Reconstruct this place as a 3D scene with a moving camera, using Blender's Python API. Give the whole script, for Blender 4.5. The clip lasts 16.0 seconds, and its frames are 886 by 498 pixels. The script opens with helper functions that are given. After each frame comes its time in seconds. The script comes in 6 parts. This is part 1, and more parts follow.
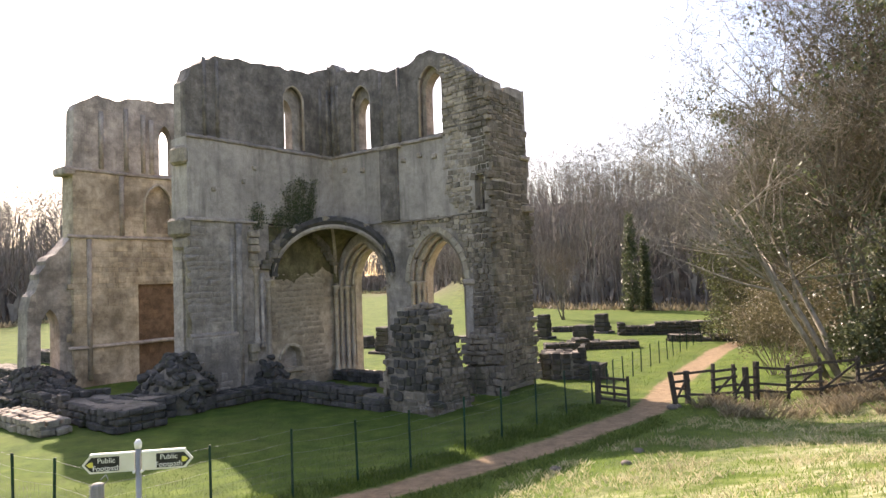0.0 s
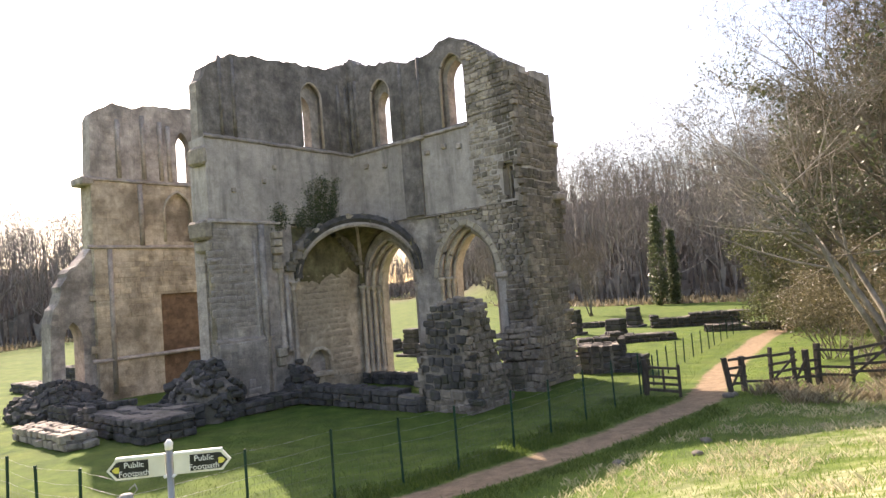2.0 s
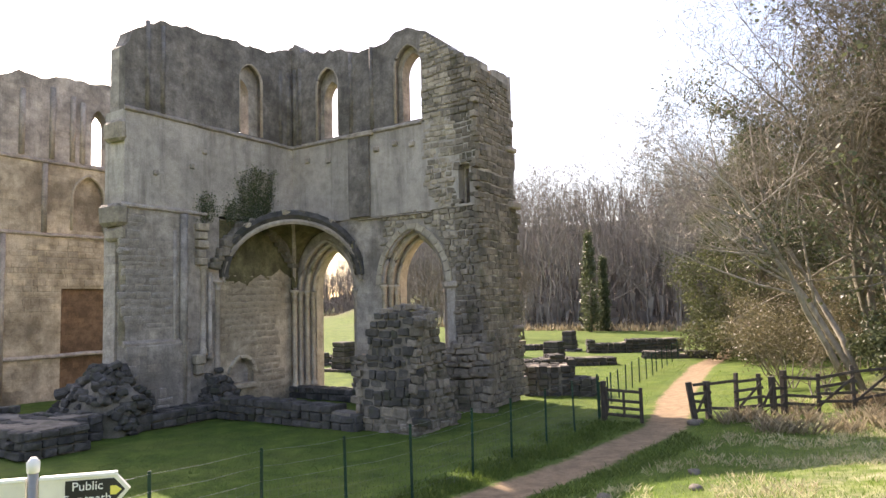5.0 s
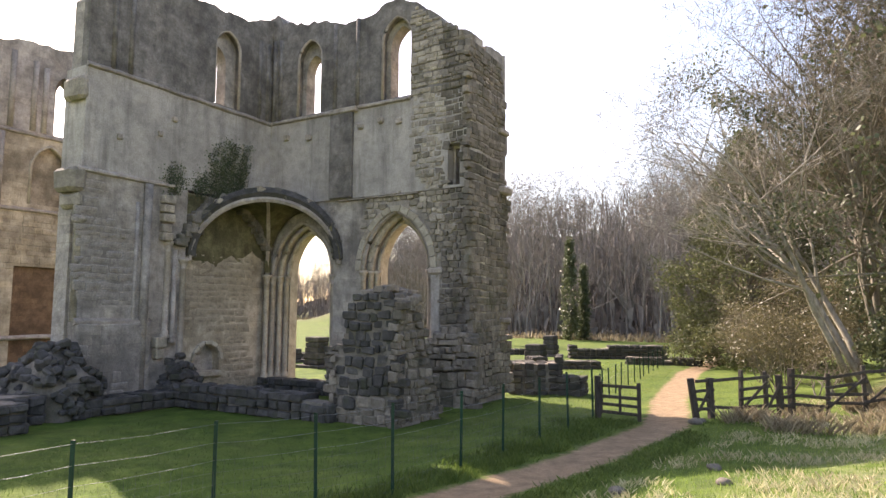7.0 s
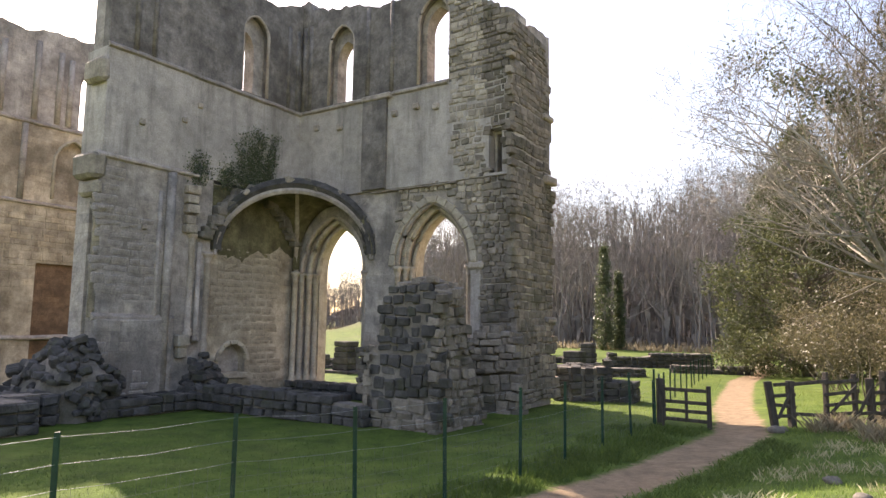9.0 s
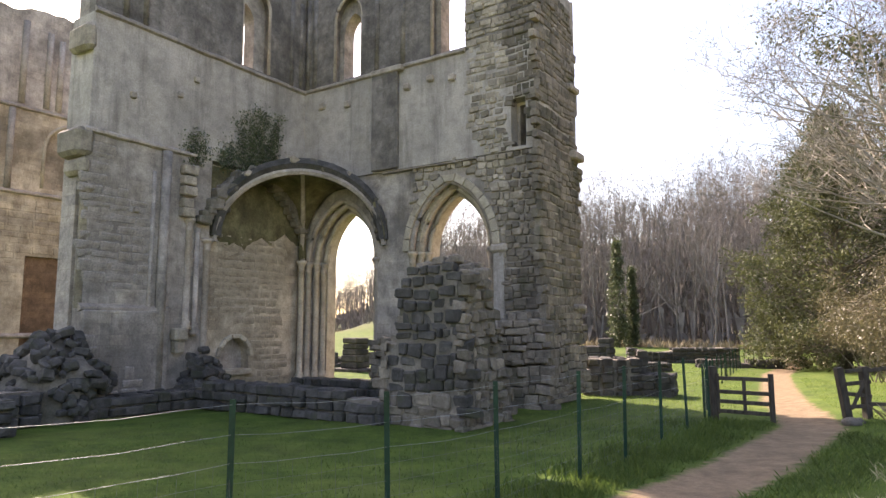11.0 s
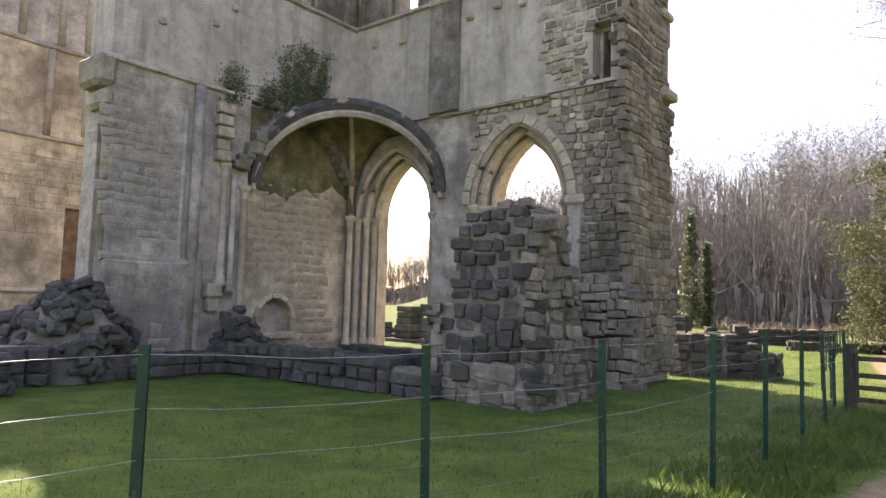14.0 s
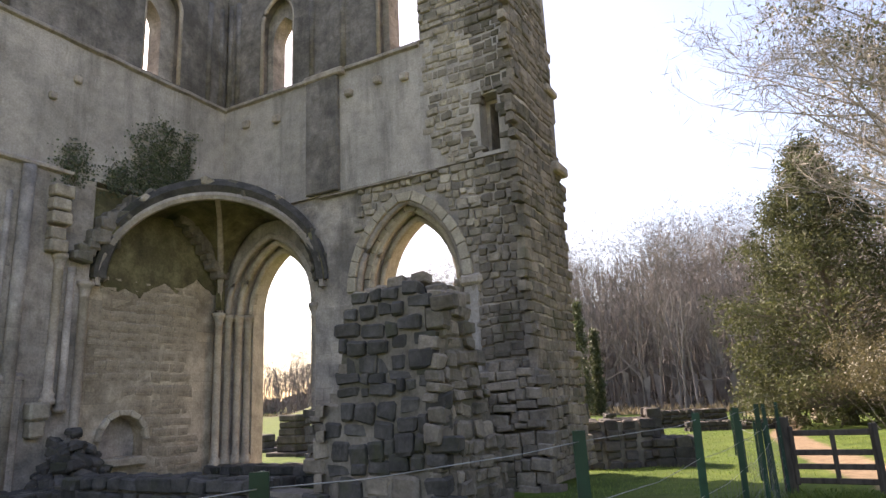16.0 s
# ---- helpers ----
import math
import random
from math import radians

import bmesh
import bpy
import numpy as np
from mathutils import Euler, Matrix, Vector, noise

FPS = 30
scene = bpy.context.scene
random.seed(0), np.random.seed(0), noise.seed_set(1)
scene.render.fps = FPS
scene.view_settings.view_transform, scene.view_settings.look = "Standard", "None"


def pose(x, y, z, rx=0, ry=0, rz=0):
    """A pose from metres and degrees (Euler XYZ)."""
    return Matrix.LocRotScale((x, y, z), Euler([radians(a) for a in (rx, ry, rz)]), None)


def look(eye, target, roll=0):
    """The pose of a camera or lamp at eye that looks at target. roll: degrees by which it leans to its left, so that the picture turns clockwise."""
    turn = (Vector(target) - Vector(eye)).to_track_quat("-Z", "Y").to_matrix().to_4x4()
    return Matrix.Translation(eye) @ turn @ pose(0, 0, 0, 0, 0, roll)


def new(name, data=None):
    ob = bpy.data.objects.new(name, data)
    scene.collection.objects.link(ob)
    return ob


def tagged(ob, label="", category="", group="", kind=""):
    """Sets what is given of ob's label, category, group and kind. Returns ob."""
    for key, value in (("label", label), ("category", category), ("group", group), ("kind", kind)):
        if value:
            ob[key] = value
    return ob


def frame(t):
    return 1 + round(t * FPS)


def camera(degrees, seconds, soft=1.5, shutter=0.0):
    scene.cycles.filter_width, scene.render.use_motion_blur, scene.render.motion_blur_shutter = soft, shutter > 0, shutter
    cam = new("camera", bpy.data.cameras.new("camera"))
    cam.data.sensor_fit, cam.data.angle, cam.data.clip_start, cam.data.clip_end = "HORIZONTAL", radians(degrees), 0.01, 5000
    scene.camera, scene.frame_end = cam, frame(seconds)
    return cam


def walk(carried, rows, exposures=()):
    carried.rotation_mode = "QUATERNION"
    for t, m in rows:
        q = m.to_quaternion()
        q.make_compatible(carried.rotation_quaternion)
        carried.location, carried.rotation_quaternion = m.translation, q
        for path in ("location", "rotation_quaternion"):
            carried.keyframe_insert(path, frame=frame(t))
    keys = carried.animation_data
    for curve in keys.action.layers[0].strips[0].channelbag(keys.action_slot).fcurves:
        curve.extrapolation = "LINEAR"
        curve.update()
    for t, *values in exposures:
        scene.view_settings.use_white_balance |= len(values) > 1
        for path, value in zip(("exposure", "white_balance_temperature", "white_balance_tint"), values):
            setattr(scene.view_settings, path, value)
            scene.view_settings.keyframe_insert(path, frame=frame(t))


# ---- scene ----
cam = camera(68.0, 16.0)
PATH = [
    (0, (0.341, 0.302, 4.971), (0.141, 2.29, 5.065), -2.1),
    (0.5, (0.229, 0.559, 4.897), (0.007, 2.546, 4.934), -3.2),
    (1, (0.054, 0.804, 4.75), (-0.261, 2.778, 4.815), -3.1),
    (1.5, (-0.167, 1.049, 4.613), (-0.476, 3.023, 4.705), -3.9),
    (2, (-0.352, 1.401, 4.521), (-0.603, 3.381, 4.635), -4.5),
    (2.5, (-0.569, 1.66, 4.417), (-0.7, 3.649, 4.575), -4.3),
    (3, (-0.689, 2.015, 4.319), (-0.718, 4.008, 4.485), -4.4),
    (3.5, (-0.811, 2.412, 4.235), (-0.678, 4.405, 4.328), -4.8),
    (4, (-0.952, 2.8, 4.179), (-0.813, 4.791, 4.3), -3.8),
    (4.5, (-1.175, 3.16, 4.135), (-1.111, 5.155, 4.269), -2.4),
    (4.7, (-1.291, 3.343, 4.124), (-1.32, 5.337, 4.276), -1.7),
    (7, (-1.767, 5.4, 3.236), (-1.723, 7.39, 3.433), 0.3),
    (7.5, (-1.838, 5.861, 3.115), (-1.797, 7.849, 3.332), -0.1),
    (8, (-1.958, 6.303, 3.009), (-1.993, 8.289, 3.245), 0.4),
    (8.5, (-2.063, 6.797, 2.895), (-2.091, 8.779, 3.163), 0.1),
    (9, (-2.241, 7.226, 2.742), (-2.276, 9.212, 2.975), 0.6),
    (9.2, (-2.314, 7.396, 2.707), (-2.361, 9.386, 2.91), 0.2),
    (11.3, (-2.828, 9.465, 2.269), (-2.871, 11.45, 2.511), -0.2),
    (11.5, (-2.849, 9.643, 2.243), (-2.863, 11.63, 2.471), -0.1),
    (12, (-2.895, 10.151, 2.126), (-2.823, 12.136, 2.36), -1.0),
    (12.5, (-2.907, 10.673, 2.006), (-2.782, 12.649, 2.286), -1.0),
    (13, (-2.899, 11.182, 1.963), (-2.948, 13.161, 2.241), -0.1),
    (13.5, (-2.947, 11.63, 1.906), (-3.158, 13.609, 2.106), 1.6),
    (14, (-2.981, 12.032, 1.928), (-3.209, 14.012, 2.096), 1.5),
    (14.5, (-3.065, 12.534, 1.926), (-3.32, 14.511, 2.095), 0.2),
    (15, (-3.114, 13.057, 1.867), (-3.287, 15.03, 2.147), -0.7),
    (15.5, (-3.148, 13.534, 1.776), (-3.255, 15.503, 2.111), -2.4),
    (15.6, (-3.152, 13.634, 1.777), (-3.243, 15.607, 2.096), -2.0),
    (15.9, (-3.111, 13.92, 1.822), (-3.136, 15.888, 2.179), -2.4),
    (16, (-3.09, 14.03, 1.833), (-2.976, 15.971, 2.299), -2.7),
]
walk(cam, [(t, look(eye, target, roll)) for t, eye, target, roll in PATH], exposures=[(0, 1.25, 7350, 23), (3.5, 1.5, 7350, 23), (4.7, 1.5, 7350, 23), (8, 1.44, 7350, 23), (11.5, 1.55, 7350, 24), (13, 1.22, 7350, 24), (13.7, 1.5, 7350, 26), (14.5, 1.95, 7350, 27), (15.5, 1.35, 7350, 25), (16, 1.35, 7350, 25)])

# ---- light: low spring sun behind the ruin, thin bright haze ----
SUN_AZ = Vector((-0.574, 0.819, 0)).normalized()
SUN_EL = radians(37.0)
world = bpy.data.worlds.new("sky")
scene.world = world
world.use_nodes = True
wn, wl = world.node_tree.nodes, world.node_tree.links
sky = wn.new("ShaderNodeTexSky")
sky.sky_type = 'NISHITA'
sky.sun_disc = False
sky.sun_elevation = SUN_EL
sky.sun_rotation = math.atan2(SUN_AZ.x, SUN_AZ.y)
sky.dust_density = 1.8
sky.air_density = 1.1
wn["Background"].inputs["Strength"].default_value = 0.15
wl.new(sky.outputs[0], wn["Background"].inputs["Color"])
sun_data = bpy.data.lights.new("sun", 'SUN')
sun_data.energy, sun_data.angle, sun_data.color = 5.0, radians(0.6), (1.0, 0.93, 0.82)
sun = new("sun", sun_data)
sun_dir = SUN_AZ * math.cos(SUN_EL) + Vector((0, 0, math.sin(SUN_EL)))
sun.matrix_world = look(sun_dir * 200, (0, 0, 0))


# ---- materials ----
def nodes_of(name):
    m = bpy.data.materials.new(name)
    m.use_nodes = True
    t = m.node_tree
    return m, t.nodes, t.links, t.nodes["Principled BSDF"]


def noise_node(n, l, vec, scale, detail=6, rough=0.6):
    x = n.new("ShaderNodeTexNoise")
    x.inputs["Scale"].default_value, x.inputs["Detail"].default_value, x.inputs["Roughness"].default_value = scale, detail, rough
    l.new(vec, x.inputs["Vector"])
    return x.outputs["Fac"]


def ramp(n, l, fac, stops):
    r = n.new("ShaderNodeValToRGB")
    e = r.color_ramp.elements
    while len(e) < len(stops):
        e.new(0.5)
    for el, (p, c) in zip(e, stops):
        el.position = p
        el.color = (*c, 1) if len(c) == 3 else c
    l.new(fac, r.inputs["Fac"])
    return r.outputs["Color"]


def mixc(n, l, fac, a, b, mode='MIX'):
    m = n.new("ShaderNodeMix")
    m.data_type, m.blend_type = 'RGBA', mode
    for sock, val in ((m.inputs[0], fac), (m.inputs[6], a), (m.inputs[7], b)):
        if isinstance(val, (int, float)):
            sock.default_value = val
        elif isinstance(val, tuple):
            sock.default_value = (*val, 1)
        else:
            l.new(val, sock)
    return m.outputs[2]


def bump(n, l, height, strength, dist, prev=None):
    b = n.new("ShaderNodeBump")
    b.inputs["Strength"].default_value, b.inputs["Distance"].default_value = strength, dist
    l.new(height, b.inputs["Height"])
    if prev:
        l.new(prev, b.inputs["Normal"])
    return b.outputs["Normal"]


def mapping(n, l, vec, scale):
    m = n.new("ShaderNodeMapping")
    m.inputs["Scale"].default_value = scale
    l.new(vec, m.inputs["Vector"])
    return m.outputs[0]


def stone(name, light, mid, dark, joints=0.0, course=0.3, stain=0.5, per_piece=0.0, rough=0.92, moss=0.0, streak=0.6):
    """Weathered masonry: mottled stone, dark crust, rain streaks, moss and, for dressed walls, fine joints."""
    m, n, l, b = nodes_of(name)
    tc = n.new("ShaderNodeTexCoord")
    vec = tc.outputs["Object"]
    if per_piece:
        info = n.new("ShaderNodeObjectInfo")
        geo = n.new("ShaderNodeNewGeometry")
        add = n.new("ShaderNodeMath")
        l.new(info.outputs["Random"], add.inputs[0])
        l.new(geo.outputs["Random Per Island"], add.inputs[1])
        frac = n.new("ShaderNodeMath")
        frac.operation = 'FRACT'
        l.new(add.outputs[0], frac.inputs[0])
        off = n.new("ShaderNodeVectorMath")
        off.operation = 'ADD'
        comb = n.new("ShaderNodeMath")
        comb.operation = 'MULTIPLY'
        comb.inputs[1].default_value = 13.0
        l.new(info.outputs["Random"], comb.inputs[0])
        l.new(vec, off.inputs[0])
        l.new(comb.outputs[0], off.inputs[1])
        vec = off.outputs[0]
    big = noise_node(n, l, vec, 0.45, 8, 0.65)
    med = noise_node(n, l, vec, 2.3, 8, 0.7)
    fine = noise_node(n, l, vec, 19.0, 6, 0.7)
    streaks = noise_node(n, l, mapping(n, l, vec, (0.9, 0.9, 0.1)), 1.5, 8, 0.72)
    col = ramp(n, l, med, [(0.28, dark), (0.5, mid), (0.72, light)])
    crust = ramp(n, l, big, [(0.42, (0, 0, 0)), (0.62, (stain, stain, stain))])
    col = mixc(n, l, crust, col, tuple(c * 0.55 for c in dark))
    sm = ramp(n, l, streaks, [(0.5, (0, 0, 0)), (0.72, (streak, streak, streak))])
    col = mixc(n, l, sm, col, tuple(c * 0.42 for c in dark))
    col = mixc(n, l, 0.35, col, ramp(n, l, fine, [(0.3, (0.25, 0.25, 0.25)), (0.7, (0.9, 0.9, 0.9))]), 'OVERLAY')
    if per_piece:
        pv = ramp(n, l, frac.outputs[0], [(0.0, (1 - per_piece,) * 3), (0.5, (1.0, 0.98, 0.95)), (1.0, (1 + per_piece * 0.6, 1 + per_piece * 0.55, 1 + per_piece * 0.45))])
        col = mixc(n, l, 1.0, col, pv, 'MULTIPLY')
    if moss:
        mk = ramp(n, l, noise_node(n, l, vec, 0.9, 8, 0.7), [(0.52, (0, 0, 0)), (0.68, (moss, moss, moss))])
        col = mixc(n, l, mk, col, (0.075, 0.085, 0.03))
    nrm = bump(n, l, med, 0.5, 0.05)
    nrm = bump(n, l, fine, 0.55, 0.012, nrm)
    if joints:
        sep = n.new("ShaderNodeSeparateXYZ")
        l.new(tc.outputs["Object"], sep.inputs[0])
        sm2 = n.new("ShaderNodeMath")
        l.new(sep.outputs[0], sm2.inputs[0])
        l.new(sep.outputs[1], sm2.inputs[1])
        cv = n.new("ShaderNodeCombineXYZ")
        l.new(sm2.outputs[0], cv.inputs[0])
        l.new(sep.outputs[2], cv.inputs[1])
        wob = n.new("ShaderNodeVectorMath")
        wob.operation = 'MULTIPLY_ADD'
        wn3 = n.new("ShaderNodeTexNoise")
        wn3.inputs["Scale"].default_value = 1.7
        l.new(tc.outputs["Object"], wn3.inputs["Vector"])
        l.new(wn3.outputs["Color"], wob.inputs[0])
        wob.inputs[1].default_value = (0.06, 0.05, 0)
        l.new(cv.outputs[0], wob.inputs[2])
        br = n.new("ShaderNodeTexBrick")
        br.inputs["Scale"].default_value = 1.0
        br.inputs["Brick Width"].default_value = course * 1.9
        br.inputs["Row Height"].default_value = course
        br.inputs["Mortar Size"].default_value = 0.012
        br.inputs["Mortar Smooth"].default_value = 0.6
        br.inputs["Color1"].default_value = (0.55, 0.55, 0.55, 1)
        br.inputs["Color2"].default_value = (1.15, 1.1, 1.0, 1)
        br.inputs["Mortar"].default_value = (0.5, 0.48, 0.45, 1)
        l.new(wob.outputs[0], br.inputs["Vector"])
        fade = ramp(n, l, noise_node(n, l, vec, 0.8, 4, 0.6), [(0.4, (0, 0, 0)), (0.6, (joints, joints, joints))])
        col = mixc(n, l, fade, col, mixc(n, l, 1.0, col, br.outputs["Color"], 'MULTIPLY'))
        inv = n.new("ShaderNodeMath")
        inv.operation = 'SUBTRACT'
        inv.inputs[0].default_value = 1.0
        l.new(br.outputs["Fac"], inv.inputs[1])
        nrm = bump(n, l, inv.outputs[0], 0.5 * joints, 0.02, nrm)
    l.new(col, b.inputs["Base Color"])
    b.inputs["Roughness"].default_value = rough
    b.inputs["Specular IOR Level"].default_value = 0.25
    l.new(nrm, b.inputs["Normal"])
    return m


def simple(name, c1, c2, scale=6.0, rough=0.8, metal=0.0, bumpy=0.3, stretch=(1, 1, 1), spec=0.3, per_piece=0.0):
    m, n, l, b = nodes_of(name)
    tc = n.new("ShaderNodeTexCoord")
    vec = mapping(n, l, tc.outputs["Object"], stretch)
    f1 = noise_node(n, l, vec, scale, 6, 0.65)
    f2 = noise_node(n, l, vec, scale * 0.13, 4, 0.6)
    col = ramp(n, l, f1, [(0.3, c1), (0.7, c2)])
    col = mixc(n, l, 0.5, col, ramp(n, l, f2, [(0.35, (0.3, 0.3, 0.3)), (0.65, (0.75, 0.75, 0.75))]), 'OVERLAY')
    if per_piece:
        geo = n.new("ShaderNodeNewGeometry")
        pv = ramp(n, l, geo.outputs["Random Per Island"], [(0.0, (1 - per_piece,) * 3), (1.0, (1 + per_piece,) * 3)])
        col = mixc(n, l, 1.0, col, pv, 'MULTIPLY')
    l.new(col, b.inputs["Base Color"])
    b.inputs["Roughness"].default_value, b.inputs["Metallic"].default_value = rough, metal
    b.inputs["Specular IOR Level"].default_value = spec
    if bumpy:
        l.new(bump(n, l, f1, bumpy, 0.01), b.inputs["Normal"])
    return m


def leafy(name, c1, c2, trans=0.35, rough=0.5):
    """Thin leaves or grass blades: light passes through them."""
    m, n, l, b = nodes_of(name)
    geo = n.new("ShaderNodeNewGeometry")
    tc = n.new("ShaderNodeTexCoord")
    patch = noise_node(n, l, tc.outputs["Object"], 0.35, 4, 0.6)
    col = ramp(n, l, geo.outputs["Random Per Island"], [(0.0, c1), (1.0, c2)])
    col = mixc(n, l, 0.5, col, ramp(n, l, patch, [(0.35, (0.32, 0.3, 0.25)), (0.65, (0.7, 0.7, 0.6))]), 'OVERLAY')
    l.new(col, b.inputs["Base Color"])
    b.inputs["Roughness"].default_value = rough
    tr = n.new("ShaderNodeBsdfTranslucent")
    l.new(col, tr.inputs["Color"])
    mx = n.new("ShaderNodeMixShader")
    mx.inputs[0].default_value = trans
    l.new(b.outputs[0], mx.inputs[1])
    l.new(tr.outputs[0], mx.inputs[2])
    l.new(mx.outputs[0], n["Material Output"].inputs["Surface"])
    return m


M_WALL = stone("weathered_ashlar", (0.573, 0.507, 0.443), (0.415, 0.365, 0.325), (0.215, 0.189, 0.170), joints=0.55, course=0.31, stain=0.72)
M_TOP = stone("blackened_ashlar", (0.345, 0.308, 0.280), (0.218, 0.193, 0.175), (0.109, 0.097, 0.087), joints=0.35, course=0.3, stain=0.7)
M_PLASTER = stone("smooth_weathered_facing", (0.516, 0.465, 0.423), (0.430, 0.384, 0.345), (0.286, 0.256, 0.229), joints=0.15, course=0.34, stain=0.42, streak=0.75)
M_CREAM = stone("cream_limestone", (0.63, 0.54, 0.425), (0.49, 0.415, 0.32), (0.25, 0.2, 0.145), joints=0.6, course=0.29, stain=0.75, streak=0.4)
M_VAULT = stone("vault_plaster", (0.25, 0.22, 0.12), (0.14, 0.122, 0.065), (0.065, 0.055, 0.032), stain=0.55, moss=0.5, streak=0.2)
M_MOULD = stone("moulded_stone", (0.527, 0.459, 0.396), (0.395, 0.341, 0.294), (0.225, 0.192, 0.168), stain=0.4, per_piece=0.15)
M_ARCH = stone("arch_stone", (0.52, 0.46, 0.37), (0.41, 0.36, 0.29), (0.24, 0.205, 0.165), stain=0.2, per_piece=0.18, streak=0.15)
M_RUBBLE = stone("rubble_stone", (0.541, 0.475, 0.386), (0.374, 0.325, 0.270), (0.177, 0.152, 0.125), stain=0.4, per_piece=0.32, moss=0.15)
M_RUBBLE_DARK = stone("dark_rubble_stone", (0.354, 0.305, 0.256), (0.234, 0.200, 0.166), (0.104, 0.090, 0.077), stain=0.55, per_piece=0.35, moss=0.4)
M_CORE = stone("mortar_core", (0.281, 0.245, 0.203), (0.198, 0.172, 0.143), (0.094, 0.082, 0.068), stain=0.5, moss=0.35)
# Dark mossy stone, deepened further: shadow on footings and heaps is put into it.
M_SHADED_DARKSTONE = stone("shaded_dark_footing", (0.15, 0.138, 0.13), (0.086, 0.08, 0.076), (0.04, 0.038, 0.036), stain=0.5, per_piece=0.16, moss=0.45)
M_BROWNWALL = stone("brown_stained_stone", (0.26, 0.17, 0.11), (0.18, 0.115, 0.075), (0.09, 0.06, 0.04), joints=0.6, course=0.28, stain=0.3, streak=0.2)
M_WOOD = simple("dark_fence_wood", (0.035, 0.028, 0.022), (0.09, 0.075, 0.06), 14, 0.85, stretch=(1, 1, 0.2))
M_OLDWOOD = simple("weathered_grey_wood", (0.2, 0.19, 0.17), (0.42, 0.4, 0.36), 14, 0.85, stretch=(1, 1, 0.15))
M_GREEN = simple("green_painted_steel", (0.006, 0.03, 0.02), (0.012, 0.05, 0.032), 9, 0.4, 0.0, 0.1)
M_NET = simple("dull_netting_wire", (0.1, 0.105, 0.1), (0.2, 0.205, 0.2), 9, 0.6, 0.3, 0)
M_WIRE = simple("galvanised_wire", (0.22, 0.225, 0.225), (0.4, 0.41, 0.4), 9, 0.55, 0.8, 0.1)
M_GALV = simple("galvanised_post", (0.28, 0.28, 0.27), (0.42, 0.42, 0.4), 5, 0.5, 0.5, 0.1)
M_SIGN = simple("cream_sign_paint", (0.62, 0.6, 0.5), (0.75, 0.73, 0.62), 4, 0.45, 0, 0.05)
M_SIGNBLACK = simple("dark_sign_panel", (0.012, 0.013, 0.012), (0.03, 0.032, 0.03), 4, 0.5, 0, 0.05)
M_WHITE = simple("white_paint", (0.72, 0.72, 0.7), (0.82, 0.82, 0.8), 4, 0.4, 0, 0.05)
M_YELLOW = simple("yellow_arrow_paint", (0.55, 0.48, 0.08), (0.68, 0.6, 0.12), 4, 0.5, 0, 0.05)
M_BARK = simple("grey_bark", (0.10, 0.085, 0.065), (0.26, 0.235, 0.19), 9, 0.9, 0, 0.5, (1, 1, 0.35))
M_PALEBARK = simple("pale_bark", (0.16, 0.14, 0.112), (0.41, 0.37, 0.315), 7, 0.8, 0, 0.4, (1, 1, 0.5))
M_TWIG = simple("brown_twigs", (0.095, 0.075, 0.054), (0.23, 0.19, 0.14), 3, 0.9, 0, 0, per_piece=0.3)
# Greyer and paler than near bark: distance haze is put into the colour.
M_HAZED_FARWOOD = simple("hazed_far_bark", (0.15, 0.132, 0.115), (0.28, 0.252, 0.225), 0.8, 0.95, 0, 0, per_piece=0.35)
M_IVY = leafy("ivy_leaf", (0.045, 0.062, 0.03), (0.135, 0.155, 0.08), 0.38, 0.42)
M_YEW = leafy("yew_needles", (0.05, 0.062, 0.027), (0.125, 0.135, 0.06), 0.3, 0.75)
M_WEED = leafy("dry_weed", (0.15, 0.12, 0.078), (0.35, 0.295, 0.21), 0.3, 0.8)
M_BUD = leafy("olive_buds", (0.085, 0.08, 0.045), (0.2, 0.175, 0.105), 0.35, 0.5)
# Brighter blades for bank and far lawn: sunlight is put into the colour.
M_LIT_GRASS = leafy("sunlit_grass_blades", (0.1, 0.17, 0.035), (0.235, 0.31, 0.085), 0.5, 0.5)
# Darker blades of the same turf: the ruin's shade is put into the colour.
M_SHADED_LAWN = leafy("shaded_lawn_blades", (0.055, 0.1, 0.02), (0.13, 0.18, 0.042), 0.45, 0.5)
M_STRAW = leafy("dead_grass", (0.36, 0.33, 0.2), (0.6, 0.55, 0.4), 0.45, 0.7)


